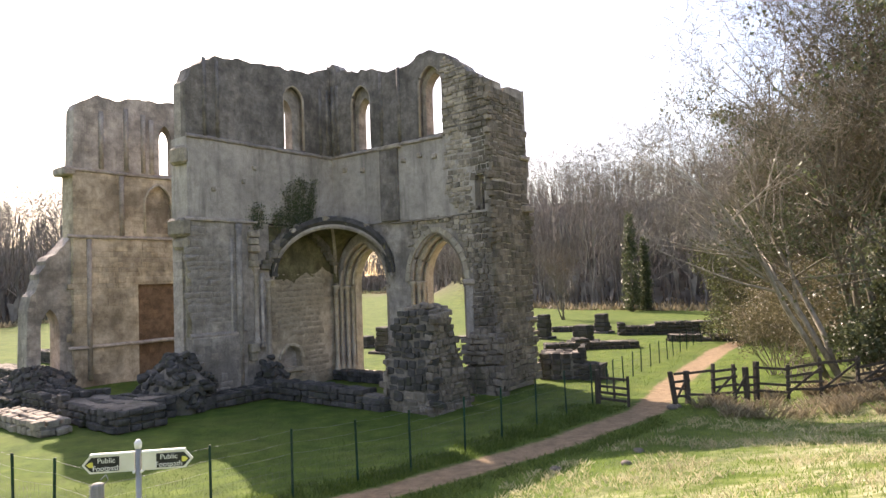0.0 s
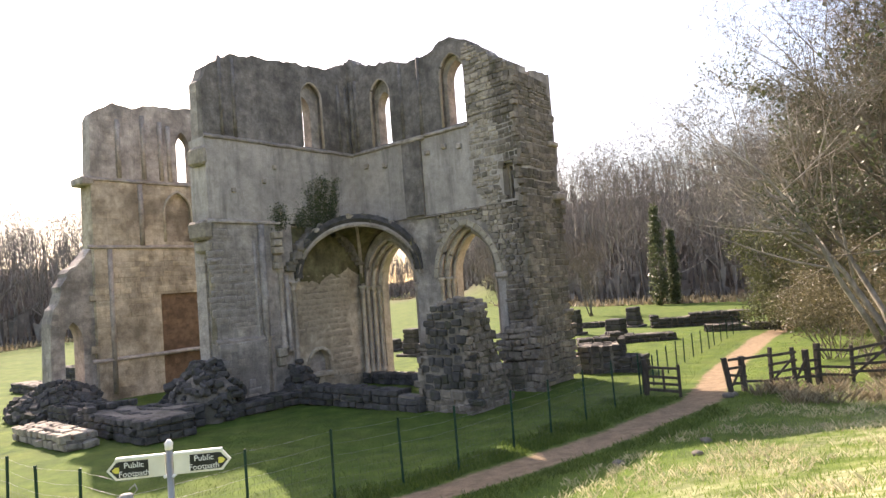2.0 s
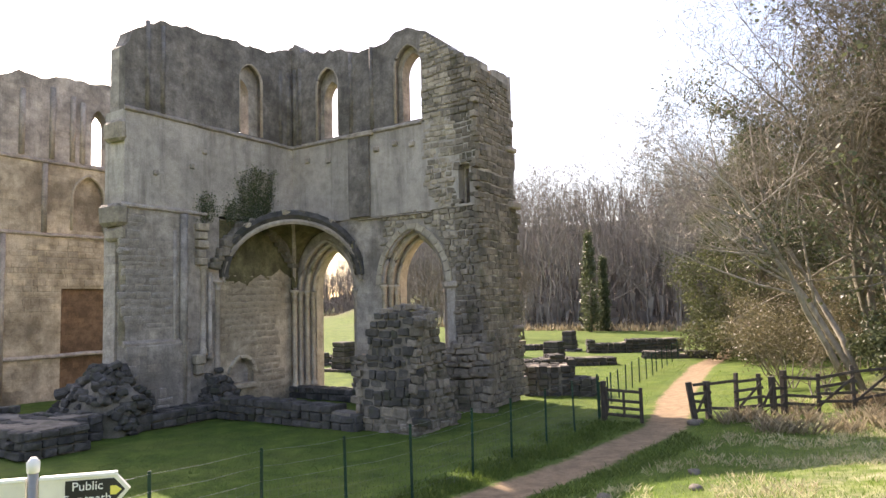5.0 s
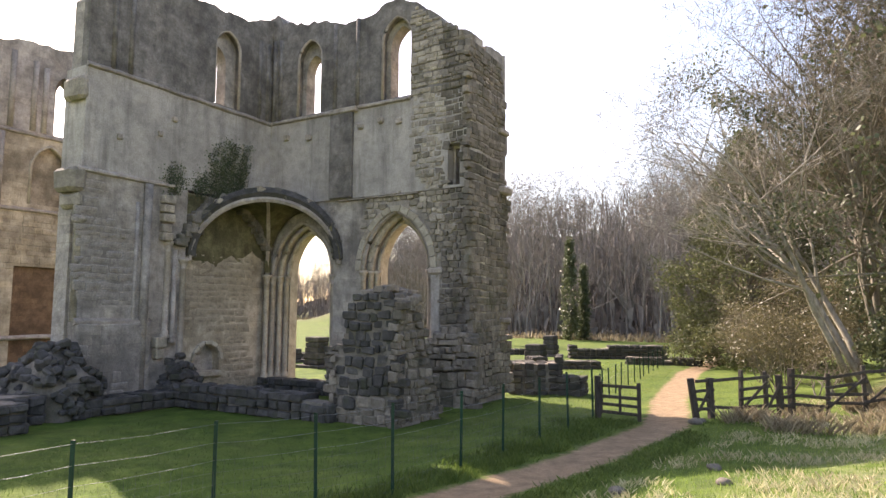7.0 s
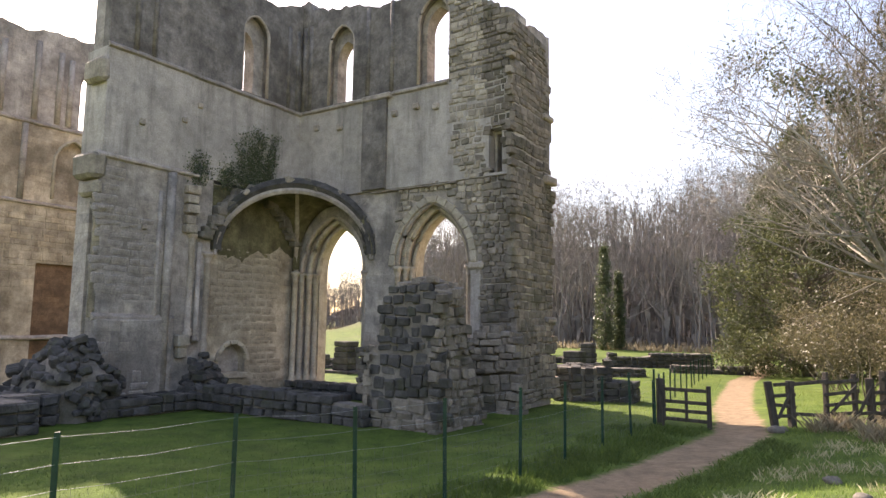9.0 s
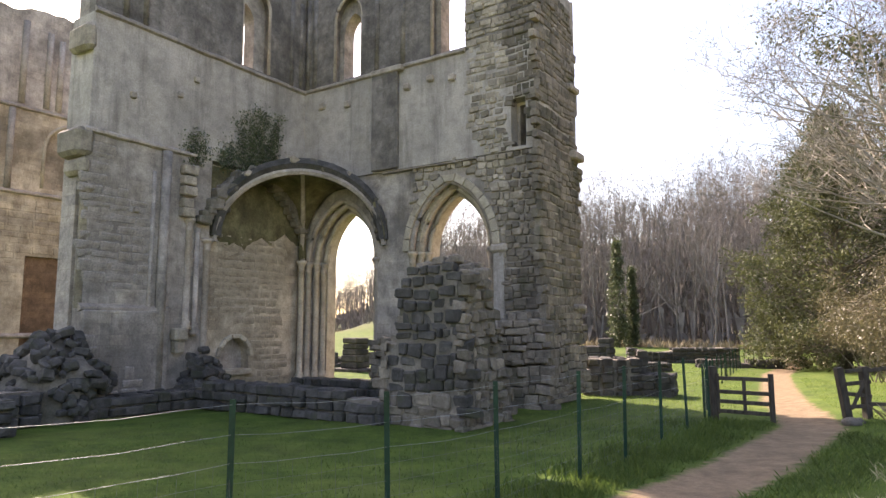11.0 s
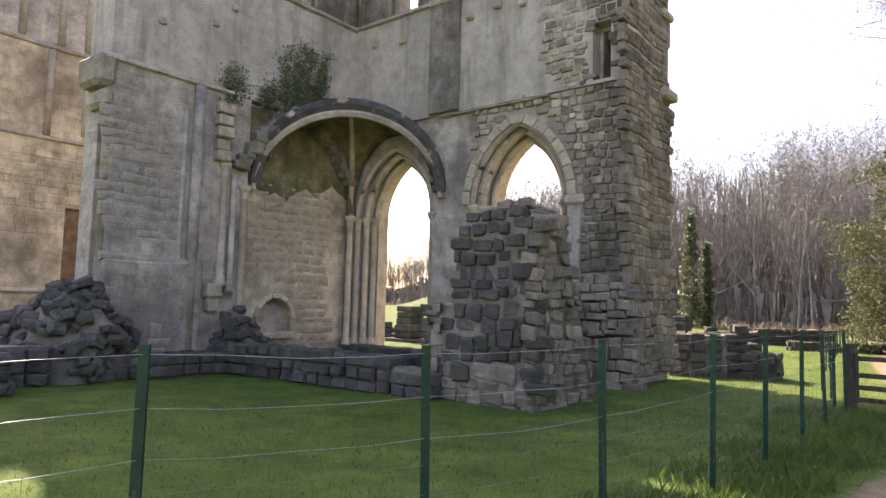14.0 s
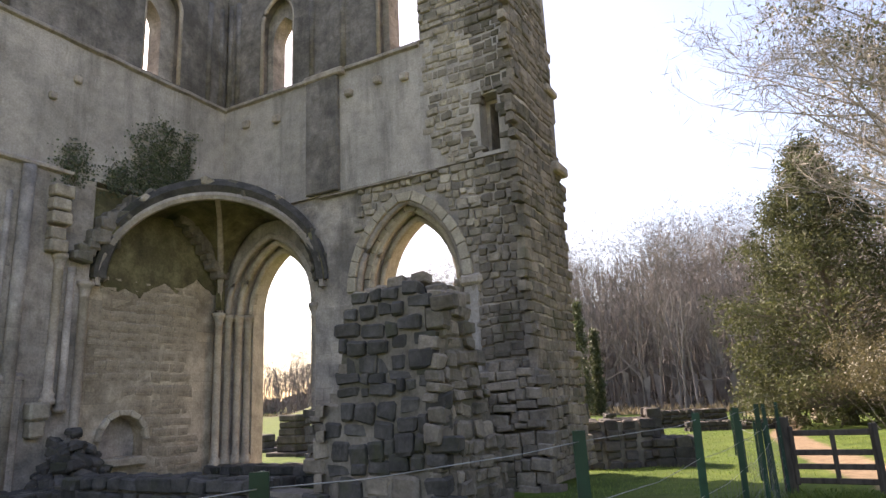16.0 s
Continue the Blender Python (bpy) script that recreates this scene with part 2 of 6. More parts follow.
def ground_mat():
    m, n, l, b = nodes_of("turf_and_earth")
    tc = n.new("ShaderNodeTexCoord")
    vec = tc.outputs["Object"]
    at = n.new("ShaderNodeAttribute")
    at.attribute_name = "earth"
    at2 = n.new("ShaderNodeAttribute")
    at2.attribute_name = "straw"
    g1 = noise_node(n, l, vec, 1.1, 8, 0.65)
    g2 = noise_node(n, l, vec, 14, 6, 0.7)
    g3 = noise_node(n, l, vec, 0.3, 6, 0.7)
    grass = ramp(n, l, g1, [(0.3, (0.036, 0.064, 0.013)), (0.55, (0.072, 0.114, 0.02)), (0.75, (0.13, 0.168, 0.038))])
    grass = mixc(n, l, 0.5, grass, ramp(n, l, g2, [(0.3, (0.22, 0.22, 0.2)), (0.7, (0.85, 0.85, 0.7))]), 'OVERLAY')
    grass = mixc(n, l, ramp(n, l, g3, [(0.45, (0, 0, 0)), (0.7, (0.35, 0.35, 0.35))]), grass, (0.17, 0.18, 0.05))
    straw = ramp(n, l, noise_node(n, l, vec, 5, 8, 0.7), [(0.3, (0.19, 0.2, 0.08)), (0.65, (0.5, 0.455, 0.31))])
    sfac = n.new("ShaderNodeMath")
    sfac.operation = 'MULTIPLY'
    l.new(at2.outputs["Fac"], sfac.inputs[0])
    l.new(ramp(n, l, noise_node(n, l, vec, 0.9, 6, 0.7), [(0.42, (0, 0, 0)), (0.6, (1, 1, 1))]), sfac.inputs[1])
    col = mixc(n, l, sfac.outputs[0], grass, straw)
    earth = ramp(n, l, noise_node(n, l, vec, 3.2, 8, 0.7), [(0.3, (0.15, 0.105, 0.066)), (0.7, (0.30, 0.222, 0.14))])
    earth = mixc(n, l, 0.4, earth, ramp(n, l, noise_node(n, l, vec, 40, 4, 0.7), [(0.3, (0.25, 0.25, 0.25)), (0.7, (0.8, 0.8, 0.8))]), 'OVERLAY')
    ed = n.new("ShaderNodeMath")
    l.new(at.outputs["Fac"], ed.inputs[0])
    nz = n.new("ShaderNodeMath")
    nz.operation = 'MULTIPLY_ADD'
    l.new(noise_node(n, l, vec, 4.5, 6, 0.7), nz.inputs[0])
    nz.inputs[1].default_value, nz.inputs[2].default_value = 0.8, -0.4
    l.new(nz.outputs[0], ed.inputs[1])
    ef = ramp(n, l, ed.outputs[0], [(0.38, (0, 0, 0)), (0.58, (1, 1, 1))])
    col = mixc(n, l, ef, col, earth)
    at3 = n.new("ShaderNodeAttribute")
    at3.attribute_name = "litter"
    lit = ramp(n, l, noise_node(n, l, vec, 0.5, 8, 0.7), [(0.3, (0.075, 0.062, 0.045)), (0.7, (0.15, 0.128, 0.1))])
    col = mixc(n, l, at3.outputs["Fac"], col, lit)
    l.new(col, b.inputs["Base Color"])
    b.inputs["Roughness"].default_value = 0.95
    b.inputs["Specular IOR Level"].default_value = 0.15
    nrm = bump(n, l, g2, 0.7, 0.03)
    l.new(bump(n, l, g1, 0.5, 0.08, nrm), b.inputs["Normal"])
    return m


M_GROUND = ground_mat()


# ---- mesh helpers ----
def mesh_ob(name, verts, faces, mat, parent=None, smooth=False):
    me = bpy.data.meshes.new(name)
    me.from_pydata([tuple(v) for v in verts], [], faces)
    me.materials.append(mat)
    if smooth:
        me.shade_smooth()
    ob = new(name, me)
    if parent is not None:
        ob.parent = parent
    return ob


def part(name, bm, mat, parent=None, label="", smooth=False):
    me = bpy.data.meshes.new(name)
    bmesh.ops.recalc_face_normals(bm, faces=bm.faces)
    bm.to_mesh(me)
    bm.free()
    me.materials.append(mat)
    if smooth:
        me.shade_smooth()
    ob = new(name, me)
    if parent is not None:
        ob.parent = parent
    if label:
        ob["label"] = label
    return ob


def box(bm, x0, x1, y0, y1, z0, z1, bevel=0.0, jitter=0.0, rng=random):
    vs = [bm.verts.new((x + rng.uniform(-jitter, jitter), y + rng.uniform(-jitter, jitter), z + rng.uniform(-jitter, jitter))) for z in (z0, z1) for y in (y0, y1) for x in (x0, x1)]
    fs = [bm.faces.new([vs[i] for i in q]) for q in ((0, 2, 3, 1), (4, 5, 7, 6), (0, 1, 5, 4), (1, 3, 7, 5), (3, 2, 6, 7), (2, 0, 4, 6))]
    if bevel:
        bmesh.ops.bevel(bm, geom=list({e for f in fs for e in f.edges}), offset=bevel, segments=1, affect='EDGES')
    return vs


def tube(verts, faces, pts, radii, sides=6, cap=True):
    """A tapered tube along points, added to vertex and face lists."""
    base = len(verts)
    k = len(pts)
    for i, (p, r) in enumerate(zip(pts, radii)):
        p = Vector(p)
        d = (Vector(pts[min(i + 1, k - 1)]) - Vector(pts[max(i - 1, 0)]))
        d = d.normalized() if d.length > 1e-6 else Vector((0, 0, 1))
        a = d.cross(Vector((0, 0, 1)) if abs(d.z) < 0.9 else Vector((1, 0, 0))).normalized()
        b = d.cross(a)
        for j in range(sides):
            w = 2 * math.pi * j / sides
            verts.append(p + a * (r * math.cos(w)) + b * (r * math.sin(w)))
    for i in range(k - 1):
        for j in range(sides):
            j2 = (j + 1) % sides
            faces.append((base + i * sides + j, base + i * sides + j2, base + (i + 1) * sides + j2, base + (i + 1) * sides + j))
    if cap:
        faces.append(tuple(base + j for j in range(sides))[::-1])
        faces.append(tuple(base + (k - 1) * sides + j for j in range(sides)))


def tube_part(name, pts, radii, mat, parent, sides=8, label="", smooth=True):
    v, f = [], []
    tube(v, f, pts, radii, sides)
    ob = mesh_ob(name, v, f, mat, parent, smooth)
    if label:
        ob["label"] = label
    return ob


def thing(name, matrix, label, category, group="", kind=""):
    ob = new(name)
    ob.empty_display_size = 0.2
    ob.matrix_world = matrix
    return tagged(ob, label, category, group, kind)


# ---- ground ----
RUIN = Matrix.Translation((-8.881, 34.418, 0)) @ Matrix.Rotation(radians(-32), 4, 'Z')
RUIN_INV = RUIN.inverted()
BANK = [(-60, -0.15), (-14, -0.05), (-5, 0.0), (-2.2, 0.12), (0, 0.25), (1.7, 0.36), (2.6, 0.46), (3.5, 0.72), (5.4, 1.19), (7.0, 1.69), (8.8, 2.55), (11.9, 3.42), (16, 4.6), (25, 7.0), (60, 15.0), (400, 24.0)]
TRACK = [(-14.0, 5.5), (-8.0, 10.4), (-5.2, 12.9), (-2.4, 15.4), (-0.4, 17.3), (1.5, 19.5), (3.2, 21.7), (4.9, 24.0), (5.9, 26.5), (7.1, 29.8), (9.4, 35.0), (13.1, 43.0), (18.0, 51.0), (30.0, 79.0)]


WOOD_EDGE = [(-70, 95), (-45, 108), (-28, 150), (-15, 235), (-10, 215), (-7, 165), (-3, 122), (5, 100), (20, 88), (35, 80), (75, 80)]


def bank_dist(x, y):
    return (x + 3.3) * 0.76 - (y - 14.3) * 0.65


def lerp_table(tab, d):
    for (a, va), (b, vb) in zip(tab, tab[1:]):
        if d <= b:
            f = min(max((d - a) / (b - a), 0), 1)
            return va + (vb - va) * f
    return tab[-1][1]


def track_dist(x, y):
    best = 1e9
    for (ax, ay), (bx, by) in zip(TRACK, TRACK[1:]):
        dx, dy = bx - ax, by - ay
        f = min(max(((x - ax) * dx + (y - ay) * dy) / (dx * dx + dy * dy), 0), 1)
        best = min(best, math.hypot(x - ax - f * dx, y - ay - f * dy))
    return best


def ground_z(x, y):
    d = (x + 3.3) * 0.76 - (y - 14.3) * 0.65
    if x > 2:
        d -= 0.42 * (x - 2) * min(1, max(0, (27 - y) / 6))
    z = (lerp_table(BANK, d - 0.6) + lerp_table(BANK, d) + lerp_table(BANK, d + 0.6)) / 3
    near = max(0.0, 1 - math.hypot(x - 2, y - 18) / 60)
    z += 0.07 * near * noise.noise((x * 0.45, y * 0.45, 0.3)) + 0.035 * near * noise.noise((x * 1.4, y * 1.4, 5.3))
    far = math.hypot(x, y)
    if far > 70 and y > 0:
        az = math.degrees(math.atan2(x, y))
        rise = min(1, max(0.1, abs(az + 12) / 11))
        z += 0.01 * (far - 70) + (0.3 if az > -12 else 0.2) * rise * min(90, max(0, far - lerp_table(WOOD_EDGE, az) - 6))
    td = track_dist(x, y) if abs(x) < 40 and 0 < y < 90 else 9
    if td < 1.6:
        z -= 0.05 * (1 - td / 1.6)
    return z


def build_ground():
    def axis(spans):
        out = []
        for a, b, s in spans:
            k = max(1, round((b - a) / s))
            out += [a + (b - a) * i / k for i in range(k)]
        return out + [spans[-1][1]]
    xs = axis([(-600, -100, 50), (-100, -40, 6), (-40, -14, 1.0), (-14, 14, 0.28), (14, 40, 1.0), (40, 100, 6), (100, 600, 50)])
    ys = axis([(-200, -20, 30), (-20, -4, 1.5), (-4, 30, 0.28), (30, 60, 1.0), (60, 120, 5), (120, 700, 50)])
    verts = [(x, y, ground_z(x, y)) for y in ys for x in xs]
    w = len(xs)
    faces = [(j * w + i, j * w + i + 1, (j + 1) * w + i + 1, (j + 1) * w + i) for j in range(len(ys) - 1) for i in range(w - 1)]
    ob = mesh_ob("ground", verts, faces, M_GROUND, smooth=True)
    earth = ob.data.attributes.new("earth", 'FLOAT', 'POINT')
    straw = ob.data.attributes.new("straw", 'FLOAT', 'POINT')
    litter = ob.data.attributes.new("litter", 'FLOAT', 'POINT')
    ev, sv, lv = [], [], []
    for x, y, z in verts:
        td = track_dist(x, y) if abs(x) < 40 and 0 < y < 90 else 9
        ev.append(min(1, max(0, 1.15 - td / 0.92)))
        d = (x + 3.3) * 0.76 - (y - 14.3) * 0.65
        sv.append(min(1, max(0, (d - 3.0) / 6)) if y < 40 else 0)
        az = math.degrees(math.atan2(x, y)) if y > 0 else 90
        wood_edge = lerp_table(WOOD_EDGE, az) - 4
        far = math.hypot(x, y)
        wooded = min(1, max(0, (far - wood_edge) / 10)) if y > 0 else 0
        if x > 0 and y > 20:
            wooded = max(wooded, min(1, max(0, (bank_dist(x, y) - 3.6) / 1.5)) * min(1, max(0, (y - 22.5) / 2)))
        lv.append(wooded)
    earth.data.foreach_set("value", ev)
    straw.data.foreach_set("value", sv)
    litter.data.foreach_set("value", lv)
    tagged(ob, "short green turf with a bare earth footpath and rough bank", "ground", kind="structure")


build_ground()


# ---- the ruin: local axes u (along the arcade wall), v (away), z ----
def arch_pts(c, half, base, spring, apex, n=10):
    """A pointed opening from its left foot over the apex to its right foot."""
    h = apex - spring
    r = (half * half + h * h) / (2 * half)
    out = [(c - half, base)]
    top = math.asin(min(1, h / r))
    for i in range(n + 1):
        a = top * i / n
        out.append((c - half + r - r * math.cos(a), spring + r * math.sin(a)))
    left = out[:]
    return left + [(2 * c - x, z) for x, z in reversed(left[:-1])]


def rough_line(pts, step=0.35, amp=0.09, seed=1):
    """A broken wall head: points along the line, knocked about."""
    rng = random.Random(seed)
    out = []
    for (a, za), (b, zb) in zip(pts, pts[1:]):
        k = max(1, round(math.hypot(b - a, zb - za) / step))
        for i in range(k):
            f = i / k
            out.append((a + (b - a) * f + rng.uniform(-amp, amp) * 0.6, za + (zb - za) * f + rng.uniform(-amp, amp)))
    return out + [pts[-1]]


def slab(bm, outline, holes, place, d0, d1):
    """A wall leaf with an outline and openings, from depth d0 to d1. place(a, z, depth) gives the local point."""
    edges = []
    for loop in [outline] + holes:
        vs = [bm.verts.new(place(a, z, d0)) for a, z in loop]
        edges += [bm.edges.new((vs[i], vs[(i + 1) % len(vs)])) for i in range(len(vs))]
    made = bmesh.ops.triangle_fill(bm, use_beauty=True, use_dissolve=False, edges=edges)
    faces = [g for g in made["geom"] if isinstance(g, bmesh.types.BMFace)]
    ext = bmesh.ops.extrude_face_region(bm, geom=faces, use_keep_orig=True)
    shift = Vector(place(0, 0, d1)) - Vector(place(0, 0, d0))
    bmesh.ops.translate(bm, verts=[g for g in ext["geom"] if isinstance(g, bmesh.types.BMVert)], vec=shift)


def on_b(a, z, d):
    return (a, d, z)


def on_a(a, z, d):
    return (-d, a, z)


def clip_loop(loop, z0, z1):
    """The part of a closed outline between two heights."""
    for zc, keep_above in ((z0, True), (z1, False)):
        res = []
        for (a, za), (b, zb) in zip(loop, loop[1:] + loop[:1]):
            ina, inb = (za >= zc) == keep_above or za == zc, (zb >= zc) == keep_above or zb == zc
            if ina:
                res.append((a, za))
            if ina != inb:
                f = (zc - za) / (zb - za)
                res.append((a + (b - a) * f, zc))
        loop = res
    return loop


def wall_leaf(name, outline, holes, place, d0, d1, mat, parent, label=""):
    bm = bmesh.new()
    slab(bm, outline, holes, place, d0, d1)
    return part(name, bm, mat, parent, label)


def course(bm, place, a0, a1, z, proud=0.12, h=0.16, back=0.02):
    """A weathered string course with a sloped top."""
    prof = [(back, z - h * 0.5), (-proud, z - h * 0.25), (-proud, z + h * 0.1), (back, z + h * 0.6)]
    k = max(2, round(abs(a1 - a0) / 0.5))
    rings = []
    for i in range(k + 1):
        a = a0 + (a1 - a0) * i / k
        w = random.uniform(-0.02, 0.02)
        rings.append([bm.verts.new(place(a, zz + w, d + (w if d < 0 else 0))) for d, zz in prof])
    for r0, r1 in zip(rings, rings[1:]):
        for j in range(4):
            bm.faces.new((r0[j], r0[(j + 1) % 4], r1[(j + 1) % 4], r1[j]))
    bm.faces.new(rings[0]), bm.faces.new(rings[-1])


def shaft(name, place, a, d, z0, z1, r, parent, mat=None, cap=0.0, base=0.0, sides=10):
    """A round wall shaft, with a bell capital and a moulded base where asked."""
    pts, rad = [], []
    if base:
        for dz, k in ((0, 1.7), (0.12, 1.7), (0.16, 1.35), (0.24, 1.45), (0.3, 1.0)):
            pts.append(place(a, z0 + dz, d)), rad.append(r * k)
    else:
        pts.append(place(a, z0, d)), rad.append(r)
    if cap:
        for dz, k in ((-0.42, 1.0), (-0.40, 1.2), (-0.36, 1.0), (-0.2, 1.25), (-0.12, 1.6), (-0.1, 1.8), (0, 1.8)):
            pts.append(place(a, z1 + dz, d)), rad.append(r * k)
    else:
        pts.append(place(a, z1, d)), rad.append(r)
    return tube_part(name, pts, rad, mat or M_MOULD, parent, sides)


def arch_rib(name, curve, place, d, r, mat, parent, sides=6):
    return tube_part(name, [place(a, z, d) for a, z in curve], [r] * len(curve), mat, parent, sides)


def voussoirs(curve, place, d0, d1, depth, mat, parent, per=0.34, name="voussoir"):
    """Wedge stones along an arch curve: depth is their width outwards from the curve, d0..d1 their front and back."""
    dist = [0]
    for (a, za), (b, zb) in zip(curve, curve[1:]):
        dist.append(dist[-1] + math.hypot(b - a, zb - za))
    k = max(3, round(dist[-1] / per))

    def at(s):
        for i in range(len(curve) - 1):
            if s <= dist[i + 1] + 1e-9:
                f = (s - dist[i]) / max(1e-9, dist[i + 1] - dist[i])
                (a, za), (b, zb) = curve[i], curve[i + 1]
                t = Vector((b - a, zb - za)).normalized()
                return Vector((a + (b - a) * f, za + (zb - za) * f)), Vector((-t.y, t.x))
        t = (Vector(curve[-1]) - Vector(curve[-2])).normalized()
        return Vector(curve[-1]), Vector((-t.y, t.x))
    rng = random.Random(k)
    for i in range(k):
        s0, s1 = dist[-1] * (i + 0.02) / k, dist[-1] * (i + 0.98) / k
        j = rng.uniform(-0.012, 0.012)
        bm = bmesh.new()
        (p0, n0), (p1, n1) = at(s0), at(s1)
        ring = []
        for d in (d0 + j, d1):
            for p in (p0, p0 + n0 * (depth + j), p1 + n1 * (depth + j), p1):
                ring.append(bm.verts.new(place(p.x, p.y, d)))
        for q in ((0, 1, 2, 3), (7, 6, 5, 4), (0, 4, 5, 1), (1, 5, 6, 2), (2, 6, 7, 3), (3, 7, 4, 0)):
            bm.faces.new([ring[x] for x in q])
        bmesh.ops.bevel(bm, geom=bm.edges[:], offset=0.018, segments=1, affect='EDGES')
        part(name, bm, mat, parent)


# outlines taken along each wall
B_TOP = [(-1.2, 16.2), (-0.5, 16.35), (-0.2, 16.75), (0.2, 16.7), (0.5, 16.3), (1.6, 16.05), (2.8, 15.85), (4.4, 15.45), (5.9, 15.6), (6.2, 15.95), (7.1, 15.85), (7.9, 15.3), (8.9, 14.6), (9.3, 14.25), (9.9, 13.95), (10.2, 13.75)]
B_OUT = rough_line(B_TOP, 0.26, 0.1, 4) + [(10.2, -0.4), (-1.2, -0.4)]
A_TOP = [(-8.45, 14.1), (-8.1, 14.75), (-7.7, 15.05), (-6.8, 15.55), (-5.3, 15.7), (-3.3, 15.85), (-1.5, 15.95), (-0.6, 16.3), (0.0, 16.5)]
A_OUT = rough_line(A_TOP, 0.26, 0.09, 7) + [(0.0, -0.4), (-8.45, -0.4)]
Z_LOW, Z_MID = 7.92, 11.62
ARCH1, ARCH2 = (1.95, 1.72, 7.1), (6.82, 1.62, 7.25)

# --- arcade wall ---
arcade = thing("abbey_arcade_wall", RUIN, "tall ruined grey limestone abbey wall with two pointed arches and lancets", "ruined wall")
a1o = arch_pts(ARCH1[0], ARCH1[1], 0.35, 4.85, ARCH1[2])
a1m = arch_pts(ARCH1[0], 1.48, 0.35, 4.85, 6.95)
a1i = arch_pts(ARCH1[0] - 0.05, 1.22, 0.35, 4.85, 6.8)
a2o = arch_pts(ARCH2[0], ARCH2[1], 0.35, 4.95, ARCH2[2])
a2m = arch_pts(ARCH2[0], 1.38, 0.35, 4.95, 7.05)
a2i = arch_pts(ARCH2[0] - 0.05, 1.14, 0.35, 4.95, 6.9)
w2f, w2b = arch_pts(2.18, 0.72, 11.8, 14.3, 15.2, 8), arch_pts(2.2, 0.5, 11.9, 13.8, 14.6, 8)
w3f, w3b = arch_pts(6.8, 0.76, 11.8, 14.2, 15.2, 8), arch_pts(6.85, 0.58, 11.95, 14.0, 14.9, 8)
slit_f, slit_b = [(9.2, 8.02), (9.2, 9.6), (9.72, 9.6), (9.72, 8.02)], [(9.3, 8.1), (9.3, 9.5), (9.6, 9.5), (9.6, 8.1)]


def closed_low(h):
    return [(a, max(z, 0.35)) for a, z in h]


lowB = clip_loop(B_OUT, -1, Z_LOW)
midB = clip_loop(B_OUT, Z_LOW, Z_MID)
topB = clip_loop(B_OUT, Z_MID, 30)
wall_leaf("lower_facing", lowB, [a1o, a2o], on_b, 0.10, 0.42, M_WALL, arcade)
wall_leaf("lower_core", lowB, [a1m, a2m], on_b, 0.42, 0.78, M_MOULD, arcade)
wall_leaf("lower_back", lowB, [a1i, a2i], on_b, 0.78, 1.25, M_ARCH, arcade)
wall_leaf("middle_facing", midB, [slit_f], on_b, 0.0, 0.45, M_PLASTER, arcade, "smooth grey weathered facing with old roof line")
wall_leaf("middle_back", midB, [slit_b], on_b, 0.45, 1.25, M_WALL, arcade)
wall_leaf("upper_facing", topB, [w2f, w3f], on_b, 0.03, 0.4, M_TOP, arcade, "blackened upper facing with lancet windows")
wall_leaf("upper_back", topB, [w2b, w3b], on_b, 0.4, 0.95, M_WALL, arcade)
bm = bmesh.new()
course(bm, on_b, 0.0, 7.5, 11.66, 0.10, 0.2)
part("string_course", bm, M_MOULD, arcade)
bm = bmesh.new()
box(bm, 3.55, 4.72, -0.16, 0.02, 7.95, 11.55, 0.03)
part("flat_buttress", bm, M_TOP, arcade, "darkened flat buttress")
bm = bmesh.new()
box(bm, 3.5, 4.95, -0.22, 0.02, 11.5, 11.72, 0.04)
part("buttress_cap", bm, M_MOULD, arcade)
bm = bmesh.new()
course(bm, on_b, 4.0, 7.9, 7.86, 0.07, 0.1, 0.1)
part("roof_crease", bm, M_MOULD, arcade)
for a, z in ((1.0, 10.9), (2.3, 10.75), (5.1, 10.85), (6.1, 10.95), (7.0, 10.8)):
    bm = bmesh.new()
    box(bm, a - 0.13, a + 0.13, -0.14, 0.03, z - 0.12, z + 0.12, 0.04, 0.02)
    part("corbel", bm, M_MOULD, arcade)
# pilaster shafts on the upper storey
for a in (-0.02, 0.34, 3.5, 4.7):
    shaft("wall_shaft", on_b, a + 0.15, 0.03, 11.75, 15.5, 0.10, arcade, M_TOP)
# return wall at the broken end, three metres deep
bm = bmesh.new()
end_out = rough_line([(1.2, 13.6), (2.0, 13.75), (2.95, 13.85)], 0.3, 0.08, 5) + [(2.95, 10.65), (3.12, 10.45), (3.12, 9.75), (2.95, 9.6), (2.92, 8.35), (2.85, 6.0), (2.8, -0.4), (1.2, -0.4)]
slab(bm, end_out, [], lambda a, z, d: (10.2 - d, a, z), 0.0, 1.3)
part("return_wall", bm, M_WALL, arcade)
bm = bmesh.new()
for z, pr, h in ((10.55, 0.14, 0.22), (8.15, 0.22, 0.3), (3.0, 0.16, 0.2)):
    box(bm, 9.0, 10.2 + pr, 2.3, 2.95 + pr, z - h / 2, z + h / 2, 0.05)
part("weathering_band", bm, M_MOULD, arcade)
